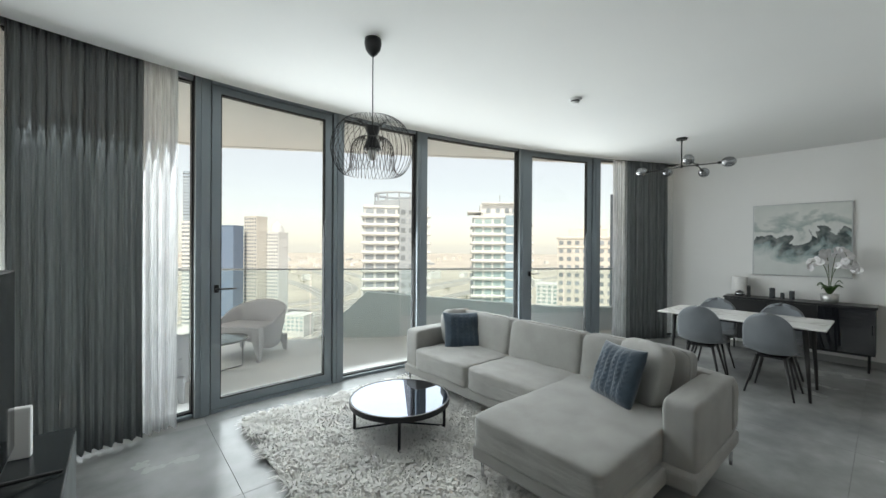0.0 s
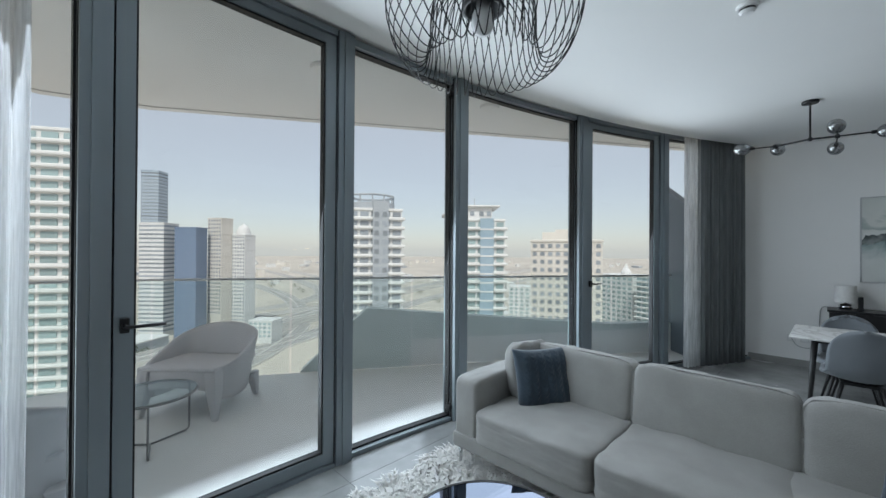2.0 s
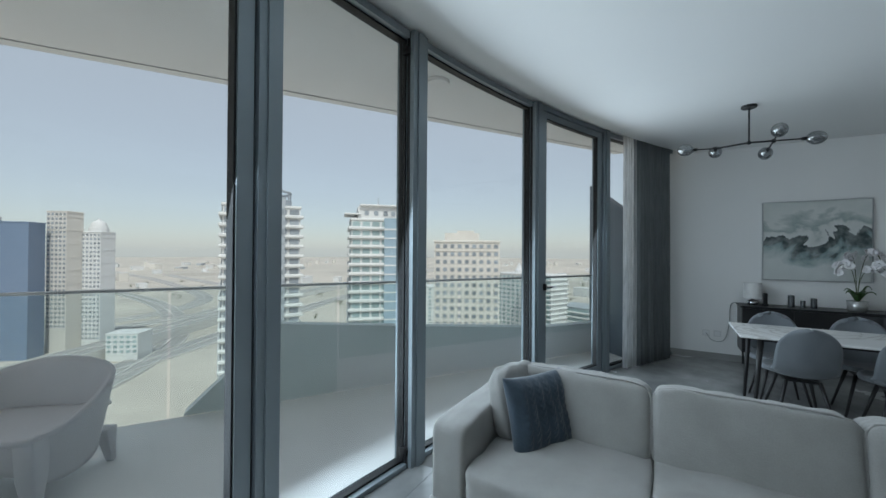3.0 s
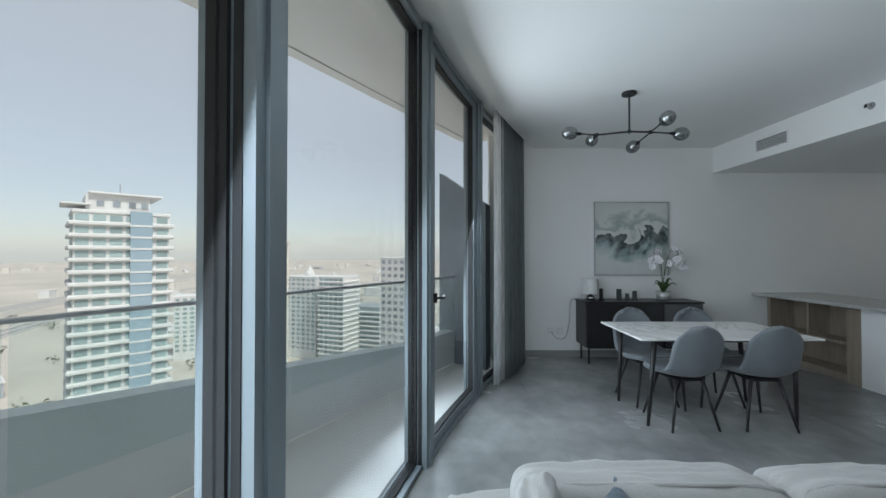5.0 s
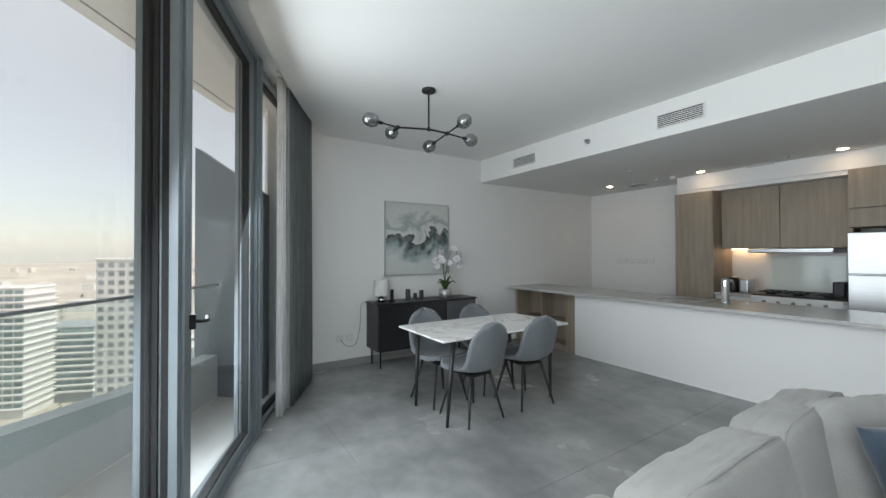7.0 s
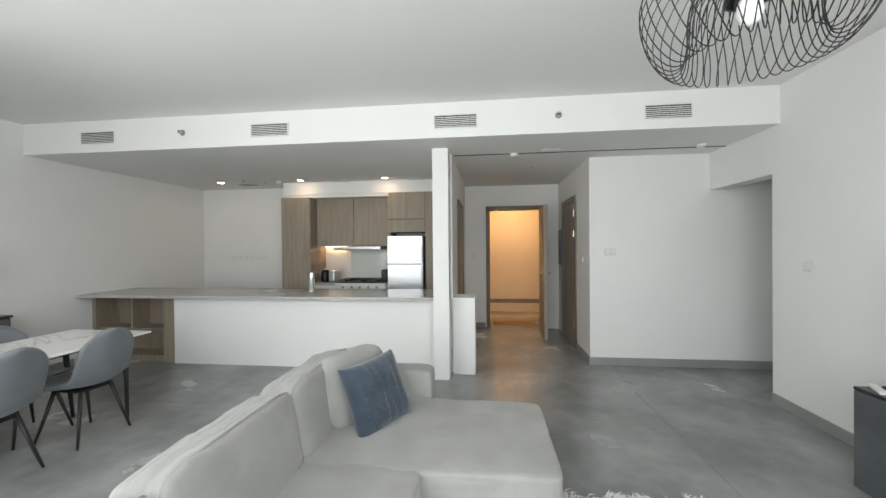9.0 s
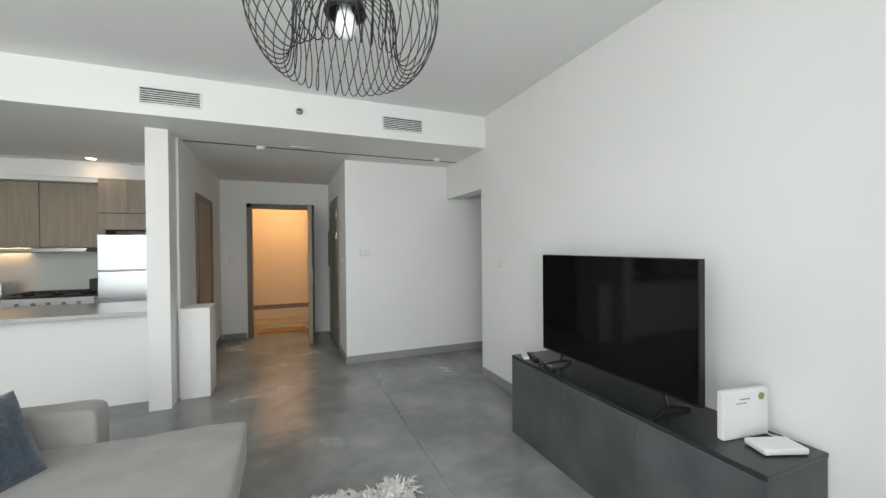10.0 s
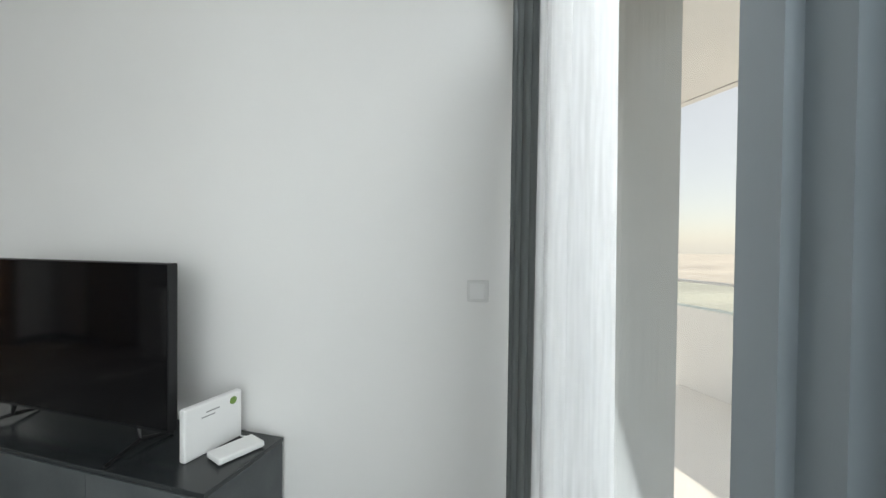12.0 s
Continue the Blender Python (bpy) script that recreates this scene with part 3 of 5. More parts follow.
parapet((2.85, 6.63), (8.0, 3.41), [(0, 0.0), (0.13, 0.75), (0.35, 0.62), (0.7, 0.43), (1.0, 0.40)], "parapet", "white rendered balcony upstand with a slanted end")
parapet((-6.0, 4.1), (-2.5, 6.30), [(0, 0.8), (0.5, 0.85), (0.85, 0.85), (1.0, 0.0)], "parapet.001", "white rendered balcony upstand with a slanted end")
rail = thing("balcony_railing", 0, 0, 0, 0, "frameless glass balcony railing with a thin steel top rail", "railing")
part("top_rail", tube([(x, y, 1.13) for x, y in EDGE], 0.014, 8), STEEL, rail, smooth=True)
for p, q in zip(EDGE, EDGE[1:]):
    n_ = max(1, round((Vector(q) - Vector(p)).length / 1.45))
    for i in range(n_):
        a, c = along(p, q, (i + 0.008) / n_), along(p, q, (i + 0.992) / n_)
        d = (Vector(c) - Vector(a)).normalized()
        o = Vector((-d.y, d.x)) * 0.006
        z0 = 0.0 if a[0] < 2.9 and a[0] > -2.6 else 0.35
        b = prism([(a[0] - o.x, a[1] - o.y), (c[0] - o.x, c[1] - o.y), (c[0] + o.x, c[1] + o.y), (a[0] + o.x, a[1] + o.y)], z0 - 0.012, 1.12)
        ob = part("glass_panel", b, RAILGLASS, rail)
        ob.visible_shadow = False
# fin wall that closes the balcony
b = bmesh.new()
f = [(7.05, 3.42, -0.012), (7.55, 4.0, -0.012), (7.55, 4.0, 2.55), (7.05, 3.42, 2.05)]
for o in (0, 0.12):
    b.faces.new([b.verts.new((x + o, y - o * 0.6, z)) for x, y, z in f])
b.verts.ensure_lookup_table()
for i in range(4):
    b.faces.new((b.verts[i], b.verts[(i + 1) % 4], b.verts[4 + (i + 1) % 4], b.verts[4 + i]))
structure("fin_wall", b, mat("blue_grey_cladding", (0.13, 0.16, 0.19), 0.4, color2=(0.15, 0.18, 0.21), scale=2), "blue-grey clad fin wall at the balcony end")


def lounge_chair(x, y, rz):
    """Moulded tub chair: boxy wrap-round shell with sloping arms, deep seat, front apron and panel legs."""
    t = thing("lounge_chair", x, y, -0.015, rz, "taupe moulded plastic tub armchair standing on the balcony", "chair", "balcony chairs")

    def rim(a, r):
        c, q = math.cos(a), math.sin(a)
        k = (abs(c) ** 3.2 + abs(q) ** 3.2) ** (-1 / 3.2)
        return -c * k * r, q * k * r

    def shell(u, v):
        a = (u - 0.5) * 2 * radians(140)
        back = (math.cos(a) + 1) / 2
        top = 0.43 + 0.30 * back ** 1.7
        low = 0.17 + 0.05 * math.cos(2 * a)
        flare = 0.325 + 0.065 * v * (0.35 + back)
        px, py = rim(a, flare)
        return (px, py * 1.06, low + (top - low) * v)
    part("shell", sheet(shell, 56, 10, 0.03), PLAST, t, smooth=True)

    def bowl(u, v):
        px, py = -0.33 + 0.68 * u, (v - 0.5) * 0.68
        dip = math.sin(math.pi * min(1, max(0, u * 0.9 + 0.12))) * (1 - (2 * v - 1) ** 4)
        return (px, py, 0.41 + 0.03 * u - 0.045 * dip)
    part("seat", sheet(bowl, 16, 14, 0.03), PLAST, t, smooth=True)

    def apron(u, v):
        q = (u - 0.5) * 2
        return (0.335 - 0.04 * q * q, q * 0.315, 0.435 - (0.20 - 0.05 * (1 - q * q)) * v)
    part("apron", sheet(apron, 16, 5, 0.03), PLAST, t, smooth=True)
    for sx, sy in ((1, 1), (1, -1), (-1, 1), (-1, -1)):
        b = bmesh.new()
        rows = []
        for z, cx, w, d in ((0.44, 0.285, 0.062, 0.05), (0.24, 0.30, 0.055, 0.045), (0.10, 0.315, 0.036, 0.030), (0.0, 0.325, 0.024, 0.022)):
            if sx < 0 and z > 0.3:
                continue
            rows.append([b.verts.new((sx * cx + ex * w, sy * (cx + 0.02) + ey * d, z)) for ex, ey in ((1, 1), (-1, 1), (-1, -1), (1, -1))])
        for p, q in zip(rows, rows[1:]):
            for k in range(4):
                b.faces.new((p[k], p[(k + 1) % 4], q[(k + 1) % 4], q[k]))
        b.faces.new(rows[0])
        b.faces.new(rows[-1][::-1])
        bmesh.ops.bevel(b, geom=b.edges[:], offset=0.008, segments=2, affect="EDGES", profile=0.5)
        part("leg", b, PLAST, t, smooth=True)
    return t


lounge_chair(1.75, 6.34, 222)
lounge_chair(0.55, 5.35, 75)
ot = thing("balcony_table", 1.27, 5.74, -0.015, 0, "low round glass-topped balcony table on a wire frame", "table")
tp = part("tabletop", lathe([(0.30, 0.40), (0.30, 0.408)], 40), glass_mat("table_glass", (0.75, 0.78, 0.78)), ot)
ring = [(0.30 * math.cos(a), 0.30 * math.sin(a), 0.395) for a in [2 * math.pi * i / 40 for i in range(41)]]
part("rim", tube(ring, 0.011, 8), GREYP, ot, smooth=True)
for k in range(3):
    a = 2 * math.pi * k / 3 + 0.35
    c, s = math.cos(a), math.sin(a)
    part("leg", tube([(0.29 * c, 0.29 * s, 0.39), (0.29 * c, 0.29 * s, 0.03), (0.27 * c, 0.27 * s, 0.009), (0.0, 0.0, 0.009)], 0.008, 8), GREYP, ot, smooth=True)

# ground, roads
GZ = -75.0
GROUND = mat("desert_ground", (0.62, 0.57, 0.50), 0.95, color2=(0.47, 0.44, 0.39), scale=0.006, detail=12, coord="Object", fine=0.12, bump_scale=0.08)
b = bmesh.new()
bmesh.ops.create_circle(b, cap_ends=True, radius=4800, segments=96)
bmesh.ops.translate(b, verts=b.verts[:], vec=(0, 0, GZ))
structure("ground", b, GROUND, "sandy city ground reaching the horizon")
ROAD = mat("pale_asphalt", (0.42, 0.41, 0.39), 0.9, color2=(0.36, 0.35, 0.34), scale=0.02, detail=8)
KERB = mat("road_edge", (0.70, 0.68, 0.65), 0.9)


def curve_pts(pts, n=14):
    out = []
    P = [Vector(p) for p in pts]
    P = [P[0] * 2 - P[1]] + P + [P[-1] * 2 - P[-2]]
    for i in range(1, len(P) - 2):
        for k in range(n):
            s = k / n
            a, b_, c, d = P[i - 1:i + 3]
            out.append(0.5 * ((2 * b_) + (c - a) * s + (2 * a - 5 * b_ + 4 * c - d) * s * s + (3 * b_ - a - 3 * c + d) * s ** 3))
    return out + [P[-2]]


def ribbon(pts, w0, w1, z0, z1):
    c = curve_pts(pts)
    l_, r_ = [], []
    for i, p in enumerate(c):
        d = (c[min(i + 1, len(c) - 1)] - c[max(i - 1, 0)]).normalized()
        nr = Vector((-d.y, d.x))
        l_.append(p + nr * w1)
        r_.append(p + nr * w0)
    b = bmesh.new()
    for i in range(len(c) - 1):
        q = [(l_[i], z1), (r_[i], z1), (r_[i + 1], z1), (l_[i + 1], z1)]
        b.faces.new([b.verts.new((v.x, v.y, z)) for v, z in q])
        for e in (l_, r_):
            b.faces.new([b.verts.new((v.x, v.y, z)) for v, z in ((e[i], z0), (e[i + 1], z0), (e[i + 1], z1), (e[i], z1))])
    bmesh.ops.remove_doubles(b, verts=b.verts[:], dist=0.01)
    return b


ROUTES = [([(-60, 440), (39, 473), (118, 500), (227, 528), (330, 640), (400, 880), (464, 1153), (560, 1750)], 0),
          ([(-60, 400), (60, 430), (150, 455), (270, 490), (400, 620), (480, 900), (560, 1300)], 0.5),
          ([(-70, 290), (25, 304), (99, 345), (231, 422), (442, 538), (900, 700), (1700, 900)], 7),
          ([(-70, 255), (40, 275), (140, 318), (300, 395), (520, 480), (1000, 590)], 0.3),
          ([(20, 230), (110, 300), (190, 420), (260, 640), (300, 1000)], 0.2)]
for pts, h in ROUTES:
    r = tagged(part("road", ribbon(pts, -11, 11, GZ, GZ + 0.3 + h), ROAD), "pale asphalt highway crossing the sandy city ground", "", "", "structure")
    for o in (-11.6, -0.5, 11):
        part("kerb", ribbon(pts, o, o + (0.6 if abs(o) > 1 else 1.0), GZ, GZ + 1.2 + h), KERB, r)

TW = mat("white_concrete", (0.74, 0.74, 0.73), 0.85, color2=(0.69, 0.69, 0.68), scale=0.15, detail=6)
TB = mat("beige_concrete", (0.70, 0.665, 0.61), 0.85, color2=(0.65, 0.615, 0.565), scale=0.15, detail=6)
TG = mat("grey_concrete", (0.42, 0.45, 0.48), 0.8, color2=(0.38, 0.41, 0.44), scale=0.15, detail=6)
# blue glass of the far tower, air haze mixed into its base colour
THZ = mat("hazed_blue_glass", (0.36, 0.43, 0.50), 0.3, color2=(0.40, 0.47, 0.54), scale=0.1)
TBL = mat("blue_curtain_wall", (0.16, 0.22, 0.32), 0.25, color2=(0.19, 0.25, 0.35), scale=0.1)
TSKY = mat("sky_blue_glass", (0.30, 0.40, 0.48), 0.2, color2=(0.34, 0.44, 0.51), scale=0.2)
# both window colours are lightened to stand in for haze over the city
TWIN = mat("tower_window", (0.30, 0.33, 0.36), 0.2, color2=(0.30, 0.33, 0.36), scale=0.3, per_object=0.25)
TGRN = mat("green_window", (0.33, 0.42, 0.43), 0.2, color2=(0.33, 0.43, 0.43), scale=0.3, per_object=0.2)


def tower(name, x, y, w, d, top, rz, wall, win, fl=3.3, cols=6, style="windows", label="", side_cols=4, depth_from=GZ):
    t = thing(name, x, y, GZ, rz, label, "tower", "city towers")
    h = top - GZ
    part("wall", box(-w / 2, w / 2, -d / 2, d / 2, 0, h), wall, t)
    nf = min(int(h / fl) - 1, 26)
    if style in ("slabs", "curved"):
        me = mesh_of("balcony", box(-w / 2 - 1.1, w / 2 + 1.1, -d / 2 - 1.3, d / 2 + 1.1, 0, 1.15, 0.3, 1), TW)
        mw = mesh_of("window", box(-w / cols * 0.38, w / cols * 0.38, -0.25, 0, 0, fl * 0.52), win)
        for k in range(nf):
            z = h - (k + 1) * fl
            same_mesh("balcony", me, t, pose(0, 0, z))
            for c in range(cols):
                same_mesh("window", mw, t, pose(-w / 2 + w * (c + 0.5) / cols, -d / 2, z + 1.25))
            for c in range(side_cols):
                same_mesh("window", mw, t, pose(-w / 2, d / 2 - d * (c + 0.5) / side_cols, z + 1.25, 0, 0, -90))
    elif style == "windows":
        mw = mesh_of("window", box(-w / cols * 0.27, w / cols * 0.27, -0.2, 0, 0, fl * 0.5), win)
        sill = mesh_of("ledge", box(-w / 2 - 0.25, w / 2 + 0.25, -d / 2 - 0.25, d / 2 + 0.25, 0, 0.35), wall)
        for k in range(nf):
            z = h - (k + 1) * fl
            if k % 3 == 0:
                same_mesh("ledge", sill, t, pose(0, 0, z - 0.3))
            for c in range(cols):
                same_mesh("window", mw, t, pose(-w / 2 + w * (c + 0.5) / cols, -d / 2, z + 0.9))
            for c in range(side_cols):
                same_mesh("window", mw, t, pose(-w / 2, d / 2 - d * (c + 0.5) / side_cols, z + 0.9, 0, 0, -90))
    elif style == "bands":
        me = mesh_of("window_band", box(-w / 2 - 0.15, w / 2 + 0.15, -d / 2 - 0.15, d / 2 + 0.15, 0, fl * 0.42), win)
        for k in range(nf):
            same_mesh("window_band", me, t, pose(0, 0, h - (k + 1) * fl + 0.8))
    roof = part("roof", box(-w / 2 - 0.4, w / 2 + 0.4, -d / 2 - 0.4, d / 2 + 0.4, h, h + 1.0, 0.2, 1), wall, t)
    return t, h, roof


A_, _, _ = tower("striped_tower", -1.4, 163, 25, 20, 33.5, -30, TW, TGRN, 3.4, 5, "slabs", "white tower with green-blue window bands")
tower("slender_tower", 79.5, 585, 20, 18, 95, -40, THZ, TWIN, 4, 6, "bands", "slender blue glass tower, paled in colour for distance haze")
tower("striped_block", 60.5, 417, 22, 17, 23, -48, TW, TWIN, 3.6, 6, "bands", "pale tower with horizontal window stripes")
tower("blue_tower", 79.5, 393, 19, 14, 19, -48, TBL, TBL, 3.5, 5, "bands", "dark blue glass office tower")
tower("beige_tower", 102.6, 394, 15, 13, 28.5, -60, TB, TWIN, 3.3, 5, "windows", "slim beige residential tower")
t, h, r = tower("domed_tower", 120.4, 388, 15, 13, 14, -60, TW, TWIN, 3.3, 5, "windows", "white tower with a stepped domed top")
part("crown", lathe([(6.3, 0), (6.3, 4), (5.4, 4.2), (5.0, 6.5), (4, 8.6), (1.6, 9.8), (0.2, 11.5)], 20, 0, 0, h), TW, t)
t, h, r = tower("balcony_tower", 83.2, 126, 23, 20, 15.5, -30, TW, TWIN, 3.3, 6, "slabs", "white apartment tower with wrapping balconies and a round crown")
part("spine", box(1.0, 6.5, -11.8, 0, 0, h + 3.5), TG, t, "grey vertical spine")
mw = mesh_of("window", box(-0.8, 0.8, -0.2, 0, 0, 1.7), TWIN)
for k in range(24):
    for c in (2.3, 5.2):
        same_mesh("window", mw, t, pose(c, -11.8, h - 3.3 * k - 2.2))
part("crown_drum", lathe([(9.0, 0), (9.0, 2.4), (8.4, 2.4)], 28, 1, 0, h + 1.0), TG, t)
part("crown_ring", tube([(1 + 8.6 * math.cos(2 * math.pi * i / 28), 8.6 * math.sin(2 * math.pi * i / 28), h + 6.2) for i in range(29)], 0.45, 6), TG, t)
for i in range(12):
    a = 2 * math.pi * i / 12
    part("crown_post", tube([(1 + 8.6 * math.cos(a), 8.6 * math.sin(a), h + 1), (1 + 8.6 * math.cos(a), 8.6 * math.sin(a), h + 6.2)], 0.3, 6), TG, t)
t, h, r = tower("terraced_tower", 117.3, 102, 21, 20, 12.5, -44, TW, TGRN, 3.3, 6, "slabs", "white apartment tower with green glass and flared roof terraces")
part("upper_block", box(-8, 6, -8, 8, h, h + 5.5), TW, t)
part("spine", box(1.2, 6.2, -11.6, 0, 0, h + 1.0), TSKY, t, "blue glass vertical strip")
mf = mesh_of("spandrel", box(1.1, 6.3, -11.75, -11.6, 0, 0.5), TW)
for k in range(25):
    same_mesh("spandrel", mf, t, pose(0, 0, h - 3.3 * (k + 1)))
part("roof_wing", box(-7.5, 9, -9.5, 8, h + 5.5, h + 6.2, 0.2, 1), TW, t)
part("roof_wing", box(-13, -7, -9.5, 4, h + 2.2, h + 2.8, 0.2, 1), TW, t)
for c in (-5, -1.5, 2, 4.8):
    same_mesh("window", mw, t, pose(c, -8, h + 2.2))
part("mast", tube([(0, 0, h + 6), (0, 0, h + 10)], 0.2, 6), TG, t)
t, h, r = tower("beige_block", 146.8, 78, 26, 22, 5.0, -62, TB, TWIN, 3.1, 9, "windows", "beige apartment block with rows of square windows", 3)
part("upper_block", box(-9, 5, -8, 8, h + 1, h + 4.0), TB, t)
part("plant_room", box(-4, 3, -5, 5, h + 4, h + 5.2), TB, t)
t, h, r = tower("rear_tower", 294.8, 107, 32, 24, -16, -112, TW, TGRN, 3.3, 7, "windows", "pale apartment tower with green glass bays")
part("spire", lathe([(3.5, 0), (3.5, 3), (2, 5), (0.2, 9)], 12, 0, 0, h), TW, t)
tower("rear_tower", 271.7, 78, 20, 18, -15, -112, TW, TGRN, 3.3, 5, "slabs", "pale apartment tower with green glass bays")
tower("rear_tower", 285.4, 58, 27, 22, -37, -112, TG, TGRN, 3.3, 6, "slabs", "grey-green apartment tower with balconies")
tower("rear_tower", 198, 24, 17, 20, -1, -112, TW, TWIN, 3.3, 5, "windows", "pale tower with square windows")
tower("rear_tower", 290, 190, 27, 20, -30, -62, TW, TGRN, 3.3, 6, "windows", "pale mid-rise tower behind the beige block")
tower("rear_tower", 205, -12, 22, 20, -6, -112, TW, TGRN, 3.3, 5, "windows", "pale tower with green glass")
tower("rear_tower", 120, 330, 20, 16, -57, -52, TW, TGRN, 3.3, 5, "windows", "pale low block at the highway")
rnd = random.Random(5)
LOWM = [mesh_of("wall", box(-a / 2, a / 2, -c / 2, c / 2, 0, hh), m_) for a, c, hh, m_ in
        ((24, 16, 9, TB), (34, 20, 14, TW), (18, 18, 20, TB), (46, 22, 8, TG), (22, 14, 12, TW))]
LOWR = [mesh_of("roof", box(-a / 2 - 0.5, a / 2 + 0.5, -c / 2 - 0.5, c / 2 + 0.5, hh, hh + 0.9), TW) for a, c, hh in
        ((24, 16, 9), (34, 20, 14), (18, 18, 20), (46, 22, 8), (22, 14, 12))]
track = [Vector(q) for pts, h_ in ROUTES for q in curve_pts(pts)]
count = 0
while count < 230:
    a, r_ = radians(rnd.uniform(-25, 115)), 330 + 2300 * rnd.random() ** 1.4
    p = Vector((r_ * math.cos(a), r_ * math.sin(a)))
    if min((q - p).length for q in track) < 42:
        continue
    k = rnd.randrange(5)
    t = thing("low_building", p.x, p.y, GZ, rnd.uniform(0, 90), "low pale flat-roofed city building", "building", "low city buildings")
    same_mesh("wall", LOWM[k], t, Matrix())
    same_mesh("roof", LOWR[k], t, Matrix())
    count += 1
# trees
TREEM = mat("dusty_foliage", (0.075, 0.095, 0.05), 0.9, color2=(0.11, 0.125, 0.075), scale=0.4)
vs, fs = [], []
for _ in range(260):
    a, r_ = radians(rnd.uniform(-10, 100)), 230 + 900 * rnd.random()
    cx, cy = r_ * math.cos(a), r_ * math.sin(a)
    if min((q - Vector((cx, cy))).length for q in track) < 14:
        continue
    for _k in range(26):
        px, py, pz = cx + rnd.gauss(0, 2), cy + rnd.gauss(0, 2), GZ + 4.5 + rnd.gauss(0, 1.5)
        i0 = len(vs)
        for q in range(3):
            vs.append((px + rnd.uniform(-1.3, 1.3), py + rnd.uniform(-1.3, 1.3), pz + rnd.uniform(-1.2, 1.2)))
        fs.append((i0, i0 + 1, i0 + 2))
    i0 = len(vs)
    vs += [(cx - 0.3, cy, GZ), (cx + 0.3, cy, GZ), (cx, cy, GZ + 5)]
    fs.append((i0, i0 + 1, i0 + 2))
me = bpy.data.meshes.new("street_trees")
me.from_pydata(vs, [], fs)
me.materials.append(TREEM)
tagged(new("street_trees", me), "scattered dusty green street trees far below", "trees", "", "stuff")


# ---- curtains ----
def curtain(x0, x1, off, amp, waves, material, name, label, seed):
    rn = random.Random(seed)
    ph = [rn.uniform(-0.6, 0.6) for _ in range(waves + 2)]

    def cloth(s, zt):
        w = s * waves
        k = int(w)
        p = ph[k] * (1 - w + k) + ph[k + 1] * (w - k)
        x = x0 + (x1 - x0) * s + 0.008 * math.sin(zt * 3 + 1.3 * w) * (1 - zt)
        fold = math.sin(2 * math.pi * w + p * 1.6) * amp * (0.6 + 0.4 * (1 - zt)) * (0.55 + 0.9 * abs(p)) + 0.25 * amp * math.sin(5.2 * math.pi * w + 4 * p)
        o = off + fold
        return (x + wn(x).x * o, wy(x) + wn(x).y * o, 0.025 + (HT - 0.04) * zt)
    b = sheet(cloth, waves * 12, 14, 0.004)
    t = thing(name, (x0 + x1) / 2, wy((x0 + x1) / 2) + off, 0.0, 0, label, "curtain")
    ob = part("cloth", b, material, t, smooth=True)
    ob.matrix_parent_inverse = t.matrix_world.inverted()
    tr = part("track", band(x0 - 0.05, x1 + 0.05, off - 0.015, off + 0.015, HT - 0.012, HT + 0.02, 8), WHITEP, t)
    tr.matrix_parent_inverse = t.matrix_world.inverted()
    return t


bpy.context.view_layer.update()
curtain(-0.25, 0.46, -0.10, 0.045, 12, DRAPE, "drape", "dark grey woven drape hanging in folds beside the glazing", 3)
curtain(0.44, 0.68, -0.09, 0.05, 4, SHEER, "sheer_curtain", "white sheer curtain gathered beside the dark drape", 4)
curtain(6.62, 7.34, -0.10, 0.045, 10, DRAPE, "drape", "dark grey woven drape hanging in folds near the dining corner", 5)
curtain(6.42, 6.64, -0.08, 0.028, 4, SHEER, "sheer_curtain", "white sheer curtain gathered beside the dining corner drape", 6)


# ---- kitchen ----
ZC = 0.897
structure("counter_wall", box(2.976, 6.41, -0.72, -0.54, 0, ZC - 0.035), PAINT, "white painted front of the kitchen peninsula")
tagged(part("worktop", box(2.978, XE, -1.25, -0.36, ZC - 0.035, ZC, 0.004), QUARTZ), "grey-beige quartz worktop of the peninsula", "worktop")
sh = thing("open_shelf_unit", 7.05, -0.9, 0, 0, "brown oak open shelf unit under the worktop end", "shelf")
for nm, q in (("side_panel", box(-0.61, -0.46, -0.3, 0.33, 0, ZC - 0.036)), ("back_panel", box(-0.46, 0.59, -0.03, 0.0, 0, ZC - 0.036)), ("shelf", box(-0.46, 0.54, 0.0, 0.28, 0.40, 0.43)), ("end_panel", box(0.54, 0.59, 0.0, 0.33, 0, ZC - 0.036)),
              ("base_panel", box(-0.46, 0.54, 0.0, 0.3, 0.0, 0.08)), ("divider", box(0.05, 0.08, 0.0, 0.27, 0.43, ZC - 0.036))):
    part(nm, q, WOOD, sh)
tagged(part("low_wall_unit", box(2.52, 2.778, -0.78, -0.44, 0, ZC - 0.01, 0.003), PAINT), "low white boxed unit beside the slim pillar", "cabinet")
fc = thing("kitchen_tap", 4.66, -0.80, ZC, 0, "chrome kitchen tap on the worktop", "tap")
part("body", lathe([(0.05, 0), (0.048, 0.02), (0.038, 0.03), (0.038, 0.25), (0.034, 0.27)], 16), CHROME, fc, smooth=True)
part("spout", tube([(0, 0, 0.22), (0, -0.06, 0.245), (0, -0.16, 0.24), (0, -0.18, 0.21)], 0.016, 10), CHROME, fc, smooth=True)
tagged(part("sink", box(4.85, 5.35, -1.1, -0.72, ZC, ZC + 0.006, 0.002), STEEL), "stainless sink rim set in the worktop", "sink")


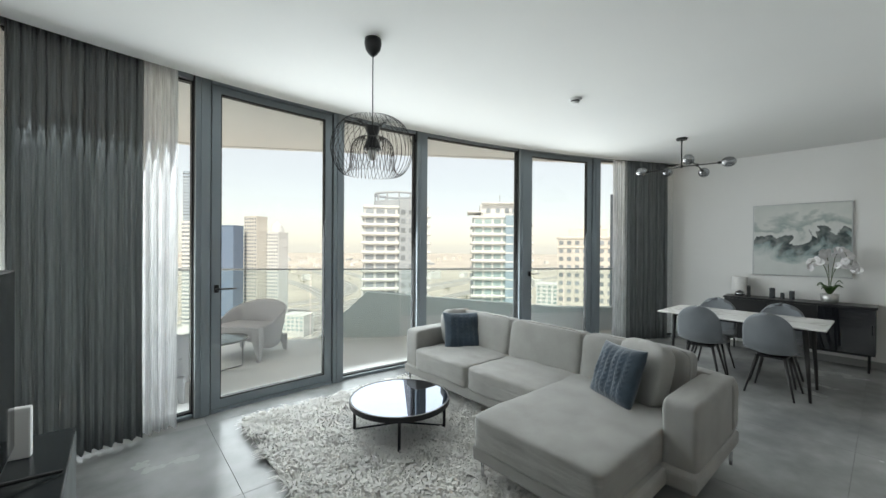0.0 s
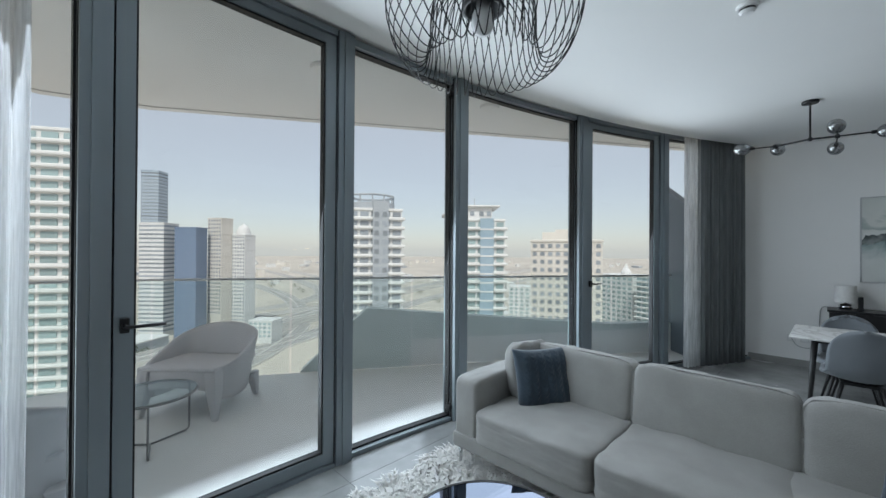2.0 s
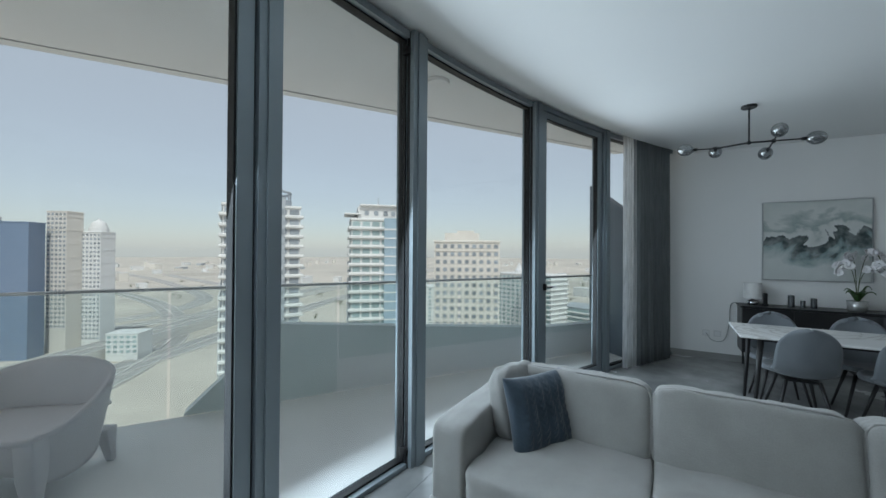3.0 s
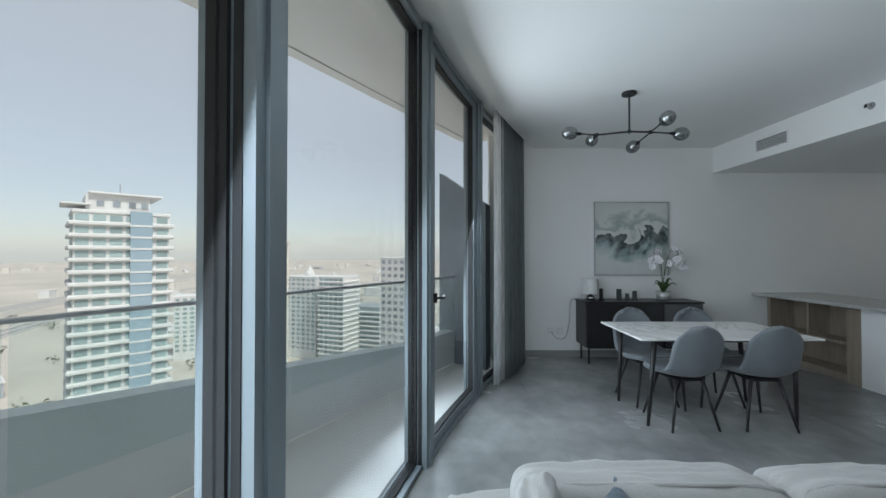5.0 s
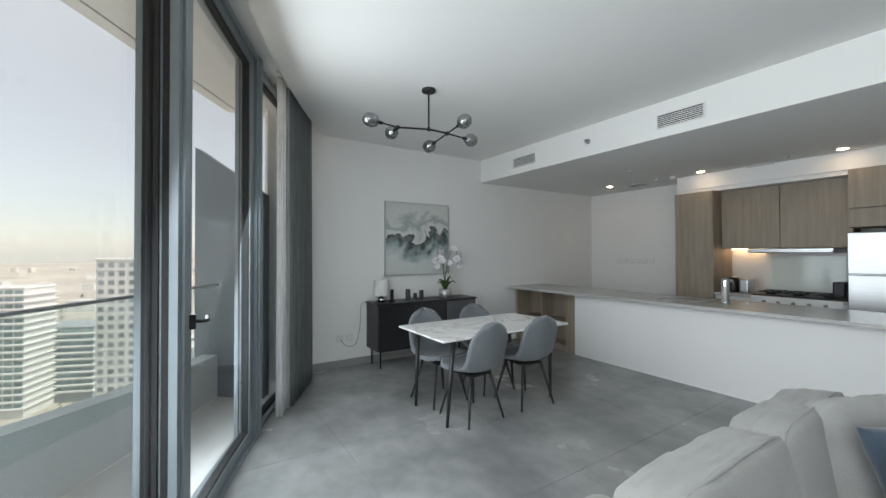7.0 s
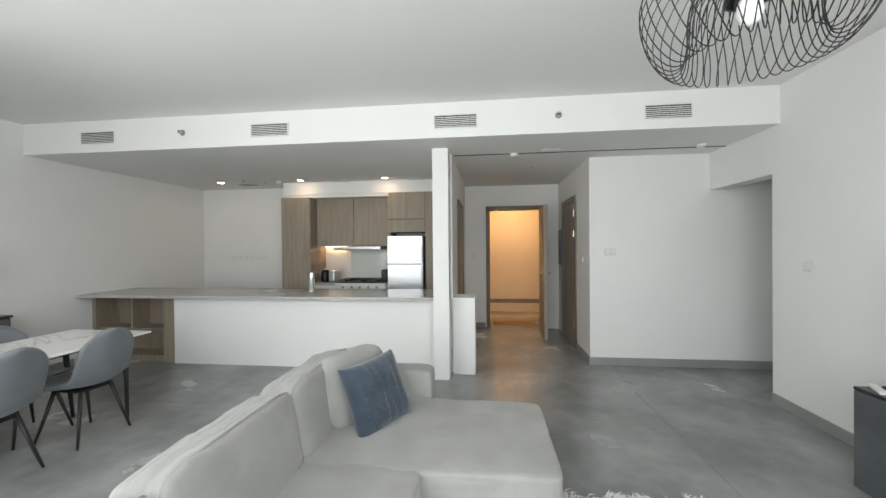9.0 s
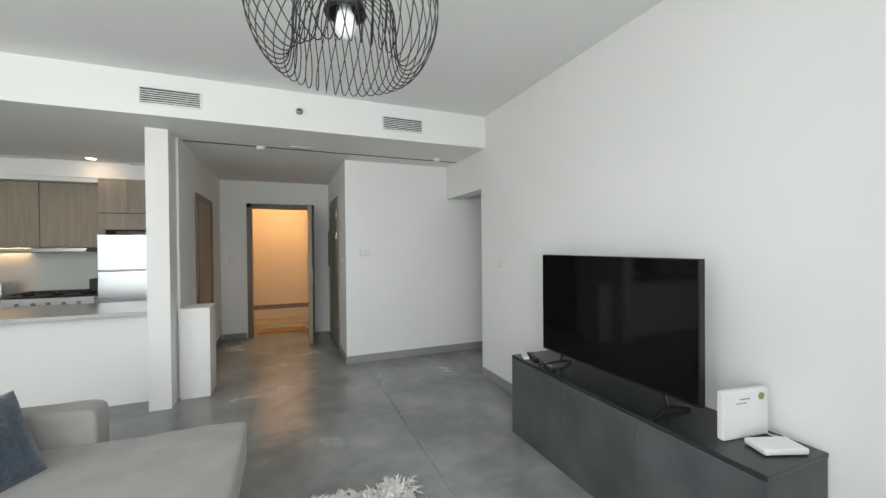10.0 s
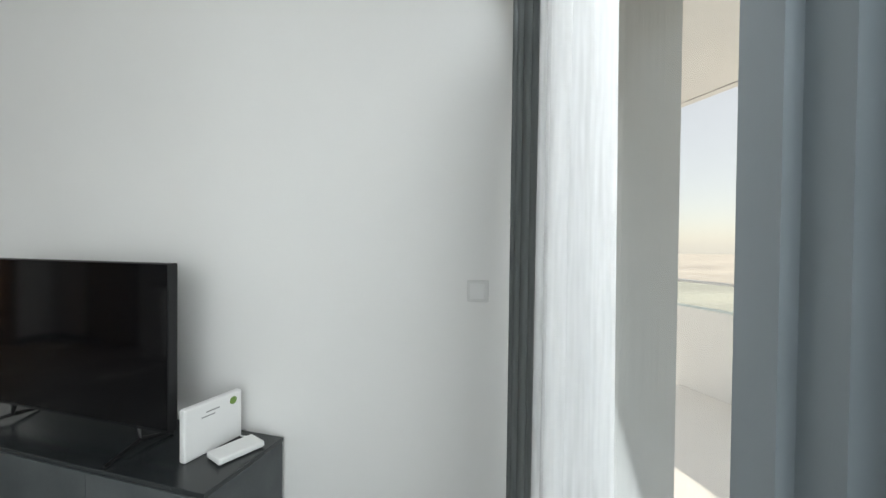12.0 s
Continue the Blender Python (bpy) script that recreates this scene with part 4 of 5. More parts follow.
def cabinet(name, x0, x1, y0, y1, z0, z1, doors, label, material=WOOD):
    t = thing(name, (x0 + x1) / 2, (y0 + y1) / 2, z0, 0, label, "cabinet")
    w, d, h = x1 - x0, y1 - y0, z1 - z0
    part("body", box(-w / 2, w / 2, -d / 2, d / 2 - 0.02, 0, h), material, t)
    for i in range(doors):
        a = -w / 2 + w * i / doors
        part("door", box(a + 0.002, a + w / doors - 0.002, d / 2 - 0.017, d / 2, 0.002, h - 0.002, 0.001), material, t)
    return t


cabinet("tall_cabinet", 5.27, 5.77, -2.635, -2.03, 0, 2.31, 1, "tall brown oak-effect kitchen cabinet")
cabinet("wall_cabinet", 4.62, 5.265, -2.635, -2.28, 1.50, 2.31, 1, "brown oak-effect wall cabinet over the hob")
cabinet("wall_cabinet", 3.97, 4.615, -2.635, -2.28, 1.50, 2.31, 1, "brown oak-effect wall cabinet over the hob")
cabinet("bridge_cabinet", 3.36, 3.965, -2.635, -2.05, 1.93, 2.36, 2, "brown oak-effect cabinet over the fridge")
cabinet("filler_cabinet", 3.36, 3.965, -2.635, -2.055, 1.72, 1.926, 1, "brown oak-effect fixed panel over the fridge")
cabinet("filler_cabinet", 2.92, 3.355, -2.635, -2.05, 0, 2.36, 1, "brown oak-effect tall panel beside the fridge")
cabinet("base_cabinet", 3.97, 5.265, -2.635, -2.06, 0, 0.86, 3, "brown oak-effect kitchen base cabinets", WHITEP)
structure("trim_bulkhead", box(2.92, 5.77, -2.635, -2.10, 2.365, HS - 0.002), PAINT, "white filler above the cabinets")
tagged(part("rear_worktop", box(3.97, 5.265, -2.635, -2.03, 0.862, 0.90, 0.003), QUARTZ), "grey quartz worktop at the kitchen wall", "worktop")
structure("trim_bulkhead.001", box(3.97, 5.77, -2.635, -2.12, 2.312, 2.3645), PAINT, "white filler above the cabinets")
structure("splashback", box(3.97, 5.265, -2.639, -2.63, 0.90, 1.50), SPLASH, "pale splashback behind the hob")
fr = thing("fridge", 3.68, -2.33, 0, 0, "silver two-door fridge freezer between the cabinets", "fridge")
part("body", box(-0.29, 0.29, -0.29, 0.27, 0.02, 1.66, 0.005), STEEL, fr)
part("freezer_door", box(-0.288, 0.288, 0.275, 0.32, 1.21, 1.66, 0.008), STEEL, fr)
part("fridge_door", box(-0.288, 0.288, 0.275, 0.32, 0.06, 1.20, 0.008), STEEL, fr)
part("freezer_handle", box(-0.27, -0.25, 0.321, 0.345, 1.24, 1.52, 0.004), STEEL, fr)
part("fridge_handle", box(-0.27, -0.25, 0.321, 0.345, 0.75, 1.17, 0.004), STEEL, fr)
part("badge", box(-0.25, -0.15, 0.32, 0.322, 1.25, 1.265), GREYP, fr)
hd = thing("cooker_hood", 4.48, -2.33, 1.44, 0, "slim stainless cooker hood under the wall cabinets", "cooker hood")
part("body", box(-0.40, 0.40, -0.28, 0.28, 0, 0.055, 0.006), STEEL, hd)
part("visor", box(-0.40, 0.40, 0.28, 0.32, 0.01, 0.03, 0.004), STEEL, hd)
tagged(part("under_cabinet_light", box(4.85, 5.24, -2.60, -2.55, 1.49, 1.498), glow_mat("strip_glow", (1.0, 0.66, 0.36), 9.0)), "warm glowing strip light under the wall cabinet", "strip light")
pb = thing("splash_panel", 4.45, -2.625, 0.93, 0, "pale glass splash panel behind the hob", "glass panel")
part("panel", box(-0.36, 0.36, -0.003, 0.004, 0, 0.47, 0.002), mat("back_painted_glass", (0.70, 0.74, 0.70), 0.08, color2=(0.68, 0.72, 0.68), scale=2), pb)
for sx in (-0.33, 0.33):
    part("fixing", lathe([(0.012, 0), (0.012, 0.006)], 12, sx, 0.004, 0.44), STEEL, pb)
st = thing("cooker", 4.42, -2.30, 0.905, 0, "black gas hob with white control front", "cooker")
part("hob", box(-0.42, 0.42, -0.25, 0.24, -0.004, 0.012, 0.004), BLACK, st)
for x in (-0.27, 0, 0.27):
    for y in (-0.12, 0.11):
        part("burner", lathe([(0.055, 0.012), (0.05, 0.03), (0.02, 0.034)], 14, x, y), BLACK, st)
    for gx in (-0.11, -0.04, 0.04, 0.11):
        part("grate_bar", box(x + gx - 0.005, x + gx + 0.005, -0.2, 0.2, 0.036, 0.047, 0.002), BLACK, st)
    for gy in (-0.19, 0.0, 0.19):
        part("grate_bar", box(x - 0.12, x + 0.12, gy - 0.005, gy + 0.005, 0.034, 0.045, 0.002), BLACK, st)
fp = part("front_panel", box(-0.42, 0.42, 0.275, 0.30, -0.13, -0.01, 0.004), WHITEP, st)
for k in range(5):
    part("knob", tube([(-0.28 + 0.14 * k, 0.30, -0.07), (-0.28 + 0.14 * k, 0.325, -0.07)], 0.018, 12), GREYP, fp)
ks = thing("kettle", 5.14, -2.32, 0.90, 0, "black kettle with a steel band", "kettle")
part("body", lathe([(0.075, 0), (0.08, 0.03), (0.07, 0.15), (0.055, 0.20)], 18), BLACK, ks, smooth=True)
part("lid", lathe([(0.055, 0.20), (0.02, 0.215), (0.012, 0.235)], 16), STEEL, ks)
tagged(part("bread_bin", box(4.93, 5.04, -2.45, -2.2, 0.90, 1.09, 0.02), STEEL), "steel toaster beside the kettle", "toaster")
tagged(part("knife_block", box(4.03, 4.14, -2.45, -2.25, 0.90, 1.10, 0.015), BLACK), "black knife block beside the fridge", "knife block")


def downlight(x, y):
    t = thing("downlight", x, y, HS, 0, "warm glowing recessed downlight", "ceiling light", "kitchen downlights")
    part("ring", lathe([(0.062, -0.001), (0.06, -0.006), (0.046, -0.006), (0.046, -0.001)], 24), WHITEP, t)
    part("lens", lathe([(0.045, -0.002), (0.045, -0.005)], 20), LAMPGLOW, t)


for x in (6.75, 5.36, 3.97):
    downlight(x, -1.9)
for x, nm in ((6.62, 0), (4.95, 0), (3.7, 0)):
    v = thing("ceiling_diffuser", x - 0.2, -2.15, HS, 0, "square white air diffuser in the dropped ceiling", "air vent", "kitchen diffusers")
    part("frame", box(-0.16, 0.16, -0.12, 0.12, -0.008, -0.001, 0.002), WHITEP, v)
    for k in range(4):
        part("slat", box(-0.14, 0.14, -0.09 + k * 0.05, -0.07 + k * 0.05, -0.012, -0.008), GREYP, v)
for x, y in ((5.85, -1.0), (6.25, -1.75), (4.4, -1.8), (1.75, -1.35), (6.0, -1.95)):
    s = thing("sprinkler", x, y, HS, 0, "small chrome sprinkler head in the dropped ceiling", "sprinkler", "sprinklers")
    part("plate", lathe([(0.035, -0.001), (0.03, -0.006)], 16), WHITEP, s)
    part("head", lathe([(0.012, -0.006), (0.012, -0.025), (0.022, -0.027), (0.022, -0.03)], 12), STEEL, s)
for x, y in ((2.05, -0.62), (0.05, -0.5), (5.75, -1.95)):
    tagged(part("ceiling_sensor", lathe([(0.05, -0.001), (0.048, -0.02), (0.03, -0.035)], 20, x, y, HS), WHITEP), "small round white ceiling sensor", "sensor", "ceiling sensors")
tagged(part("ceiling_plate", box(1.55, 1.75, -0.55, -0.45, HS - 0.012, HS - 0.001, 0.003), WHITEP), "small flat white plate on the dropped ceiling", "ceiling plate")

# wall vents of the dropped ceiling
for x0, x1 in ((6.46, 6.90), (4.43, 4.86), (2.46, 2.90), (0.47, 0.90)):
    v = thing("wall_vent", (x0 + x1) / 2, YB, 2.655, 0, "white louvred air grille in the bulkhead", "air vent", "bulkhead grilles")
    w = (x1 - x0) / 2
    part("backing", box(-w + 0.01, w - 0.01, 0.001, 0.004, 0.01, 0.13), GASKET, v)
    b = box(-w, w, 0.001, 0.014, 0, 0.012)
    box(-w, w, 0.001, 0.014, 0.13, 0.142, bm=b)
    box(-w, -w + 0.012, 0.001, 0.014, 0.012, 0.13, bm=b)
    box(w - 0.012, w, 0.001, 0.014, 0.012, 0.13, bm=b)
    part("frame", b, WHITEP, v)
    for k in range(6):
        part("slat", box(-w + 0.012, w - 0.012, 0.004, 0.012, 0.02 + k * 0.018, 0.027 + k * 0.018), WHITEP, v)
for x in (5.65, 1.68):
    s = thing("wall_sprinkler", x, YB, 2.74, 0, "small grey sidewall sprinkler on the bulkhead", "sprinkler", "bulkhead sprinklers")
    p = part("plate", lathe([(0.032, 0.001), (0.028, 0.008)], 18), GREYP, s)
    p.matrix_local = pose(0, 0, 0, -90)
    part("head", tube([(0, 0.006, 0), (0, 0.05, 0)], 0.011, 10), STEEL, s)
    part("deflector", box(-0.016, 0.016, 0.045, 0.05, -0.016, 0.016), STEEL, s)
sd = thing("smoke_detector", 3.60, 2.44, HC, 0, "round white smoke detector with a dark band on the ceiling", "smoke detector")
part("base", lathe([(0.055, -0.001), (0.052, -0.022)], 24), WHITEP, sd)
part("sensor", lathe([(0.04, -0.022), (0.04, -0.034)], 20), GASKET, sd)
part("cap", lathe([(0.042, -0.034), (0.03, -0.05), (0.005, -0.053)], 20), WHITEP, sd)


def switch(x, y, z, rz, label, n=1, name="light_switch"):
    t = thing(name, x, y, z, rz, label, "switch" if name != "wall_socket" else "socket")
    w = 0.043 * max(1, n * 0.8)
    part("plate", box(-w, w, 0.001, 0.009, -0.043, 0.043, 0.003), PLATE, t)
    for k in range(n):
        a = -w + 2 * w * (k + 0.5) / n
        part("rocker", box(a - 0.7 * w / n, a + 0.7 * w / n, 0.009, 0.013, -0.03, 0.03, 0.002), WHITEP, t)


switch(XW, 4.0, 1.315, -90, "white wall switch on the television wall near the drape")
switch(XW, 0.47, 1.29, -90, "small grey thermostat switch on the television wall")
switch(0.87, -0.95, 1.40, 0, "white intercom plate on the corner wall", 2)
for k in range(6):
    switch(6.45 + k * 0.122, -2.64, 1.30, 0, "white switch plate in a row on the kitchen wall")
switch(2.62, -3.03, 1.3, 0, "white switch on the entrance wall")
switch(1.115, -1.3, 1.3, -90, "white switch on the passage wall")


# ---- sofa corner ----
sofa = thing("sofa", 3.10, 2.55, 0, 0, "light grey fabric corner sofa with a chaise and steel legs", "sofa")


def placed(bm, x, y, z, rx=0, ry=0, rz=0):
    bmesh.ops.transform(bm, matrix=pose(x - 3.10, y - 2.55, z, rx, ry, rz), verts=bm.verts[:])
    return bm


part("base_frame", placed(box(2.70, 3.62, 1.17, 3.93, 0.15, 0.25, 0.02), 0, 0, 0), SOFA, sofa)
part("chaise_frame", placed(box(2.05, 2.72, 1.32, 2.24, 0.15, 0.25, 0.02), 0, 0, 0), SOFA, sofa)
part("back_frame", placed(cushion(0.16, 2.76, 0.42, 12, 9, 0.0, 0.004, 1), 3.54, 2.55, 0.43), SOFA, sofa, smooth=True)
part("armrest", placed(cushion(0.90, 0.19, 0.47, 16, 14, 0.005, 0.006, 2), 3.17, 3.83, 0.39), SOFA, sofa, smooth=True)
part("armrest", placed(cushion(0.86, 0.19, 0.47, 16, 14, 0.005, 0.006, 3), 3.19, 1.28, 0.39), SOFA, sofa, smooth=True)
part("seat_cushion", placed(cushion(0.80, 0.78, 0.21, 24, 14, 0.015, 0.01, 4), 3.08, 3.34, 0.34), SOFA, sofa, smooth=True)
part("seat_cushion", placed(cushion(0.80, 0.76, 0.21, 24, 14, 0.015, 0.01, 5), 3.08, 2.57, 0.34), SOFA, sofa, smooth=True)
part("chaise_cushion", placed(cushion(1.46, 0.87, 0.21, 28, 20, 0.01, 0.008, 6), 2.765, 1.80, 0.34), SOFA, sofa, smooth=True)
for i, (y, w) in enumerate(((3.345, 0.76), (2.575, 0.77), (1.79, 0.80))):
    q = cushion(0.23, w, 0.40, 26, 8.5, 0.0, 0.009, 7 + i)
    for v in q.verts:
        v.co.x *= 1 + 0.25 * (0.2 - v.co.z)
        v.co.z += 0.006 * noise.noise(Vector((v.co.y * 22 + i, 0.3, v.co.x * 5))) * max(0.0, v.co.z / 0.2) - 0.012 * (1 - (2 * v.co.y / w) ** 2) * noise.noise(Vector((v.co.y * 3.1, i, 0.7)))
    ob = part("back_cushion", placed(q, 3.40, y, 0.585, 0, 9, 0), SOFA, sofa, smooth=True)
    pipe = []
    for k in range(49):
        c, s = math.cos(2 * math.pi * k / 48), math.sin(2 * math.pi * k / 48)
        e = (abs(c) ** 8.5 + abs(s) ** 8.5) ** (-1 / 8.5)
        yy, zz = w / 2 * c * e * 0.997, 0.2 * s * e * 0.997
        pipe.append((-0.082 * (1 + 0.25 * (0.2 - zz)), yy, zz))
    part("piping", placed(tube(pipe, 0.006, 6), 3.40, y, 0.585, 0, 9, 0), SOFA, ob, smooth=True)
for x, y in ((2.74, 3.88), (3.58, 3.88), (3.58, 1.21), (2.10, 2.19), (2.10, 1.37), (2.74, 2.30)):
    part("leg", placed(tube([(x, y, 0.16), (x, y, 0.0)], 0.013, 10, r_end=0.010), 0, 0, 0), CHROME, sofa, smooth=True)


def scatter(x, y, z, rx, ry, rz, w, h, t, material, label, seed, knit=0.0):
    if knit:
        b = pillow(w, h, t, 64, seed, knit)
    else:
        b = cushion(w, t, h, 18, 4.2, 0.0, 0.012, seed)
    p = part("scatter_cushion", b, material, None, smooth=True)
    p.matrix_world = pose(x, y, z, rx, ry, rz)
    tagged(p, label, "cushion", "sofa cushions")


scatter(3.25, 3.66, 0.615, -12, 0, -14, 0.40, 0.40, 0.13, SOFA, "light grey scatter cushion leaning on the sofa arm", 1)
scatter(3.17, 3.50, 0.60, -16, 0, -30, 0.43, 0.42, 0.13, BLUE, "dark blue knitted scatter cushion on the sofa", 2, 0.011)
scatter(3.20, 1.66, 0.625, 17, 4, 58, 0.50, 0.44, 0.15, SOFA, "large light grey cushion leaning in the sofa corner", 3)
scatter(3.03, 1.76, 0.615, 22, 3, 62, 0.44, 0.42, 0.14, BLUE, "blue knitted scatter cushion on the chaise", 4, 0.011)

# rug: a backing and thousands of tufts
rx0, rx1, ry0, ry1 = 1.12, 2.95, 1.70, 4.06
rug = thing("shag_rug", 2.03, 2.88, 0, 0, "cream long-pile shag rug under the coffee table", "rug")
q = part("backing", box(rx0 - 2.03, rx1 - 2.03, ry0 - 2.88, ry1 - 2.88, 0.0, 0.014, 0.004), RUGM, rug)
rn = np.random.default_rng(3)
N = 24000
cx, cy = rn.uniform(rx0, rx1, N) - 2.03, rn.uniform(ry0, ry1, N) - 2.88
clump = np.array([noise.noise(Vector((a * 5, c * 5, 1.3))) for a, c in zip(cx, cy)])
clump2 = np.array([noise.noise(Vector((a * 5, c * 5, 7.3))) for a, c in zip(cx, cy)])
ang = np.arctan2(clump2, clump) + rn.normal(0, 0.7, N)
ln, ht, wd = rn.uniform(0.05, 0.11, N), rn.uniform(0.022, 0.062, N), rn.uniform(0.003, 0.007, N)
dx, dy = np.cos(ang), np.sin(ang)
V = np.zeros((N, 5, 3))
for k, (s, hz, ww) in enumerate(((0, 0, 1), (0, 0, -1), (0.45, 0.85, 1.1), (0.45, 0.85, -1.1), (1, 0.75, 0))):
    V[:, k, 0], V[:, k, 1] = cx + dx * ln * s - dy * wd * ww, cy + dy * ln * s + dx * wd * ww
    V[:, k, 2] = 0.008 + ht * hz
Fq = np.arange(N)[:, None] * 5
faces = np.concatenate([Fq + np.array([[0, 1, 3]]), Fq + np.array([[0, 3, 2]]), Fq + np.array([[2, 3, 4]])]).tolist()
me = bpy.data.meshes.new("pile")
me.from_pydata(V.reshape(-1, 3).tolist(), [], faces)
me.materials.append(RUGM)
pl = new("pile", me)
pl.parent = rug
tagged(pl, "loose cream wool pile", "", "", "stuff")

# coffee table
ct = thing("coffee_table", 2.06, 3.07, 0, 0, "round black coffee table with a dark glass top on rug", "table")
part("tabletop", lathe([(0.385, 0.296), (0.385, 0.301)], 56), MIRROR, ct)
part("rim", lathe([(0.386, 0.262), (0.40, 0.262), (0.40, 0.303), (0.386, 0.303), (0.386, 0.262)], 56, caps=False), BLACK, ct)
for k in range(4):
    a = radians(45 + 90 * k + 100)
    c, s = math.cos(a), math.sin(a)
    part("leg", box(-0.011, 0.011, -0.011, 0.011, 0.0, 0.264, 0.002), BLACK, ct).matrix_local = pose(0.36 * c, 0.36 * s, 0.0, 0, 0, math.degrees(a))
    part("stretcher", tube([(0.35 * c, 0.35 * s, 0.05), (0, 0, 0.09)], 0.008, 6), BLACK, ct)

# pendant lamp
pn = thing("pendant_lamp", 1.635, 2.80, HC, 0, "black wire basket pendant lamp with a bare bulb", "pendant lamp")
part("ceiling_rose", lathe([(0.055, 0), (0.058, -0.03), (0.05, -0.07), (0.03, -0.10), (0.012, -0.115), (0.004, -0.12)], 24), BLACK, pn, smooth=True)
part("cord", tube([(0, 0, -0.115), (0, 0, -0.61)], 0.004, 6), BLACK, pn)
part("socket", lathe([(0.05, -0.595), (0.055, -0.600), (0.036, -0.650), (0.036, -0.680), (0.055, -0.725), (0.062, -0.750), (0.05, -0.750), (0.034, -0.690)], 24), BLACK, pn, smooth=True)
part("bulb", lathe([(0.018, -0.710), (0.02, -0.740), (0.030, -0.765), (0.033, -0.790), (0.024, -0.815), (0.006, -0.825)], 20), CLEARBULB, pn, smooth=True)
prof = [(0.052, -0.600), (0.085, -0.555), (0.14, -0.545), (0.20, -0.575), (0.25, -0.640), (0.275, -0.720), (0.268, -0.800), (0.24, -0.870), (0.20, -0.915), (0.165, -0.910),
        (0.15, -0.850), (0.148, -0.780), (0.135, -0.720), (0.10, -0.680), (0.05, -0.670)]
pts = []
for i, (r, z) in enumerate(prof):
    a = 0.95 * i / len(prof)
    pts.append((r * math.cos(a), r * math.sin(a), z))
sm = curve_pts([Vector(p) for p in pts], 4)
wire = mesh_of("wire", tube([tuple(p) for p in sm], 0.0017, 5), BLACK, True)
for k in range(40):
    same_mesh("wire", wire, pn, pose(0, 0, 0, 0, 0, 9 * k))

# ---- dining ----
chd = thing("chandelier", 5.79, 2.23, HC, 0, "black branching chandelier with smoked glass globes", "chandelier")
part("canopy", lathe([(0.062, 0), (0.065, -0.012), (0.06, -0.024)], 24), BLACK, chd)
part("stem", tube([(0, 0, -0.02), (0, 0, -0.36)], 0.008, 8), BLACK, chd)
hub = Vector((0, 0, -0.36))
J1, J2 = Vector((0.10, 0.26, -0.36)), Vector((-0.03, -0.18, -0.375))
for a, c in ((hub, J1), (hub, J2)):
    part("arm", tube([a, c], 0.009, 8), BLACK, chd)
for j in (hub, J1, J2):
    part("joint", lathe([(0.006, -0.02), (0.016, -0.014), (0.016, 0.014), (0.006, 0.02)], 12, j.x, j.y, j.z), BLACK, chd)
for x, y, z, j in ((5.87, 2.73, 2.57, J1), (6.02, 2.48, 2.555, J1), (6.05, 2.06, 2.50, J2), (5.50, 2.06, 2.57, J2), (5.81, 1.76, 2.545, J2)):
    c = Vector((x - 5.79, y - 2.23, z - HC))
    d = (c - j).normalized()
    part("branch", tube([j, c - d * 0.07], 0.007, 8), BLACK, chd)
    part("socket", tube([c - d * 0.085, c - d * 0.035], 0.016, 12), BLACK, chd)
    g = bmesh.new()
    bmesh.ops.create_uvsphere(g, u_segments=22, v_segments=14, radius=0.066)
    bmesh.ops.transform(g, matrix=Matrix.Translation(c + d * 0.02) @ d.to_track_quat("Z", "Y").to_matrix().to_4x4() @ Matrix.Diagonal((0.92, 0.92, 1.15, 1)), verts=g.verts[:])
    gl = part("globe", g, SMOKE, chd, "smoked glass globe", smooth=True)
    part("bulb", tube([c - d * 0.03, c + d * 0.03], 0.013, 10), STEEL, gl)

dt = thing("dining_table", 5.77, 1.61, 0, 0, "white marble-topped dining table on black splayed legs", "table")
part("tabletop", box(-0.40, 0.40, -0.74, 0.74, 0.732, 0.75, 0.006), MARBLE, dt)
part("apron", box(-0.30, 0.30, -0.60, 0.60, 0.70, 0.732), BLACK, dt)
for sx, sy in ((1, 1), (1, -1), (-1, 1), (-1, -1)):
    part("leg", tube([(sx * 0.30, sy * 0.58, 0.71), (sx * 0.27, sy * 0.62, 0.0)], 0.024, 10, r_end=0.013), LEG, dt, smooth=True)


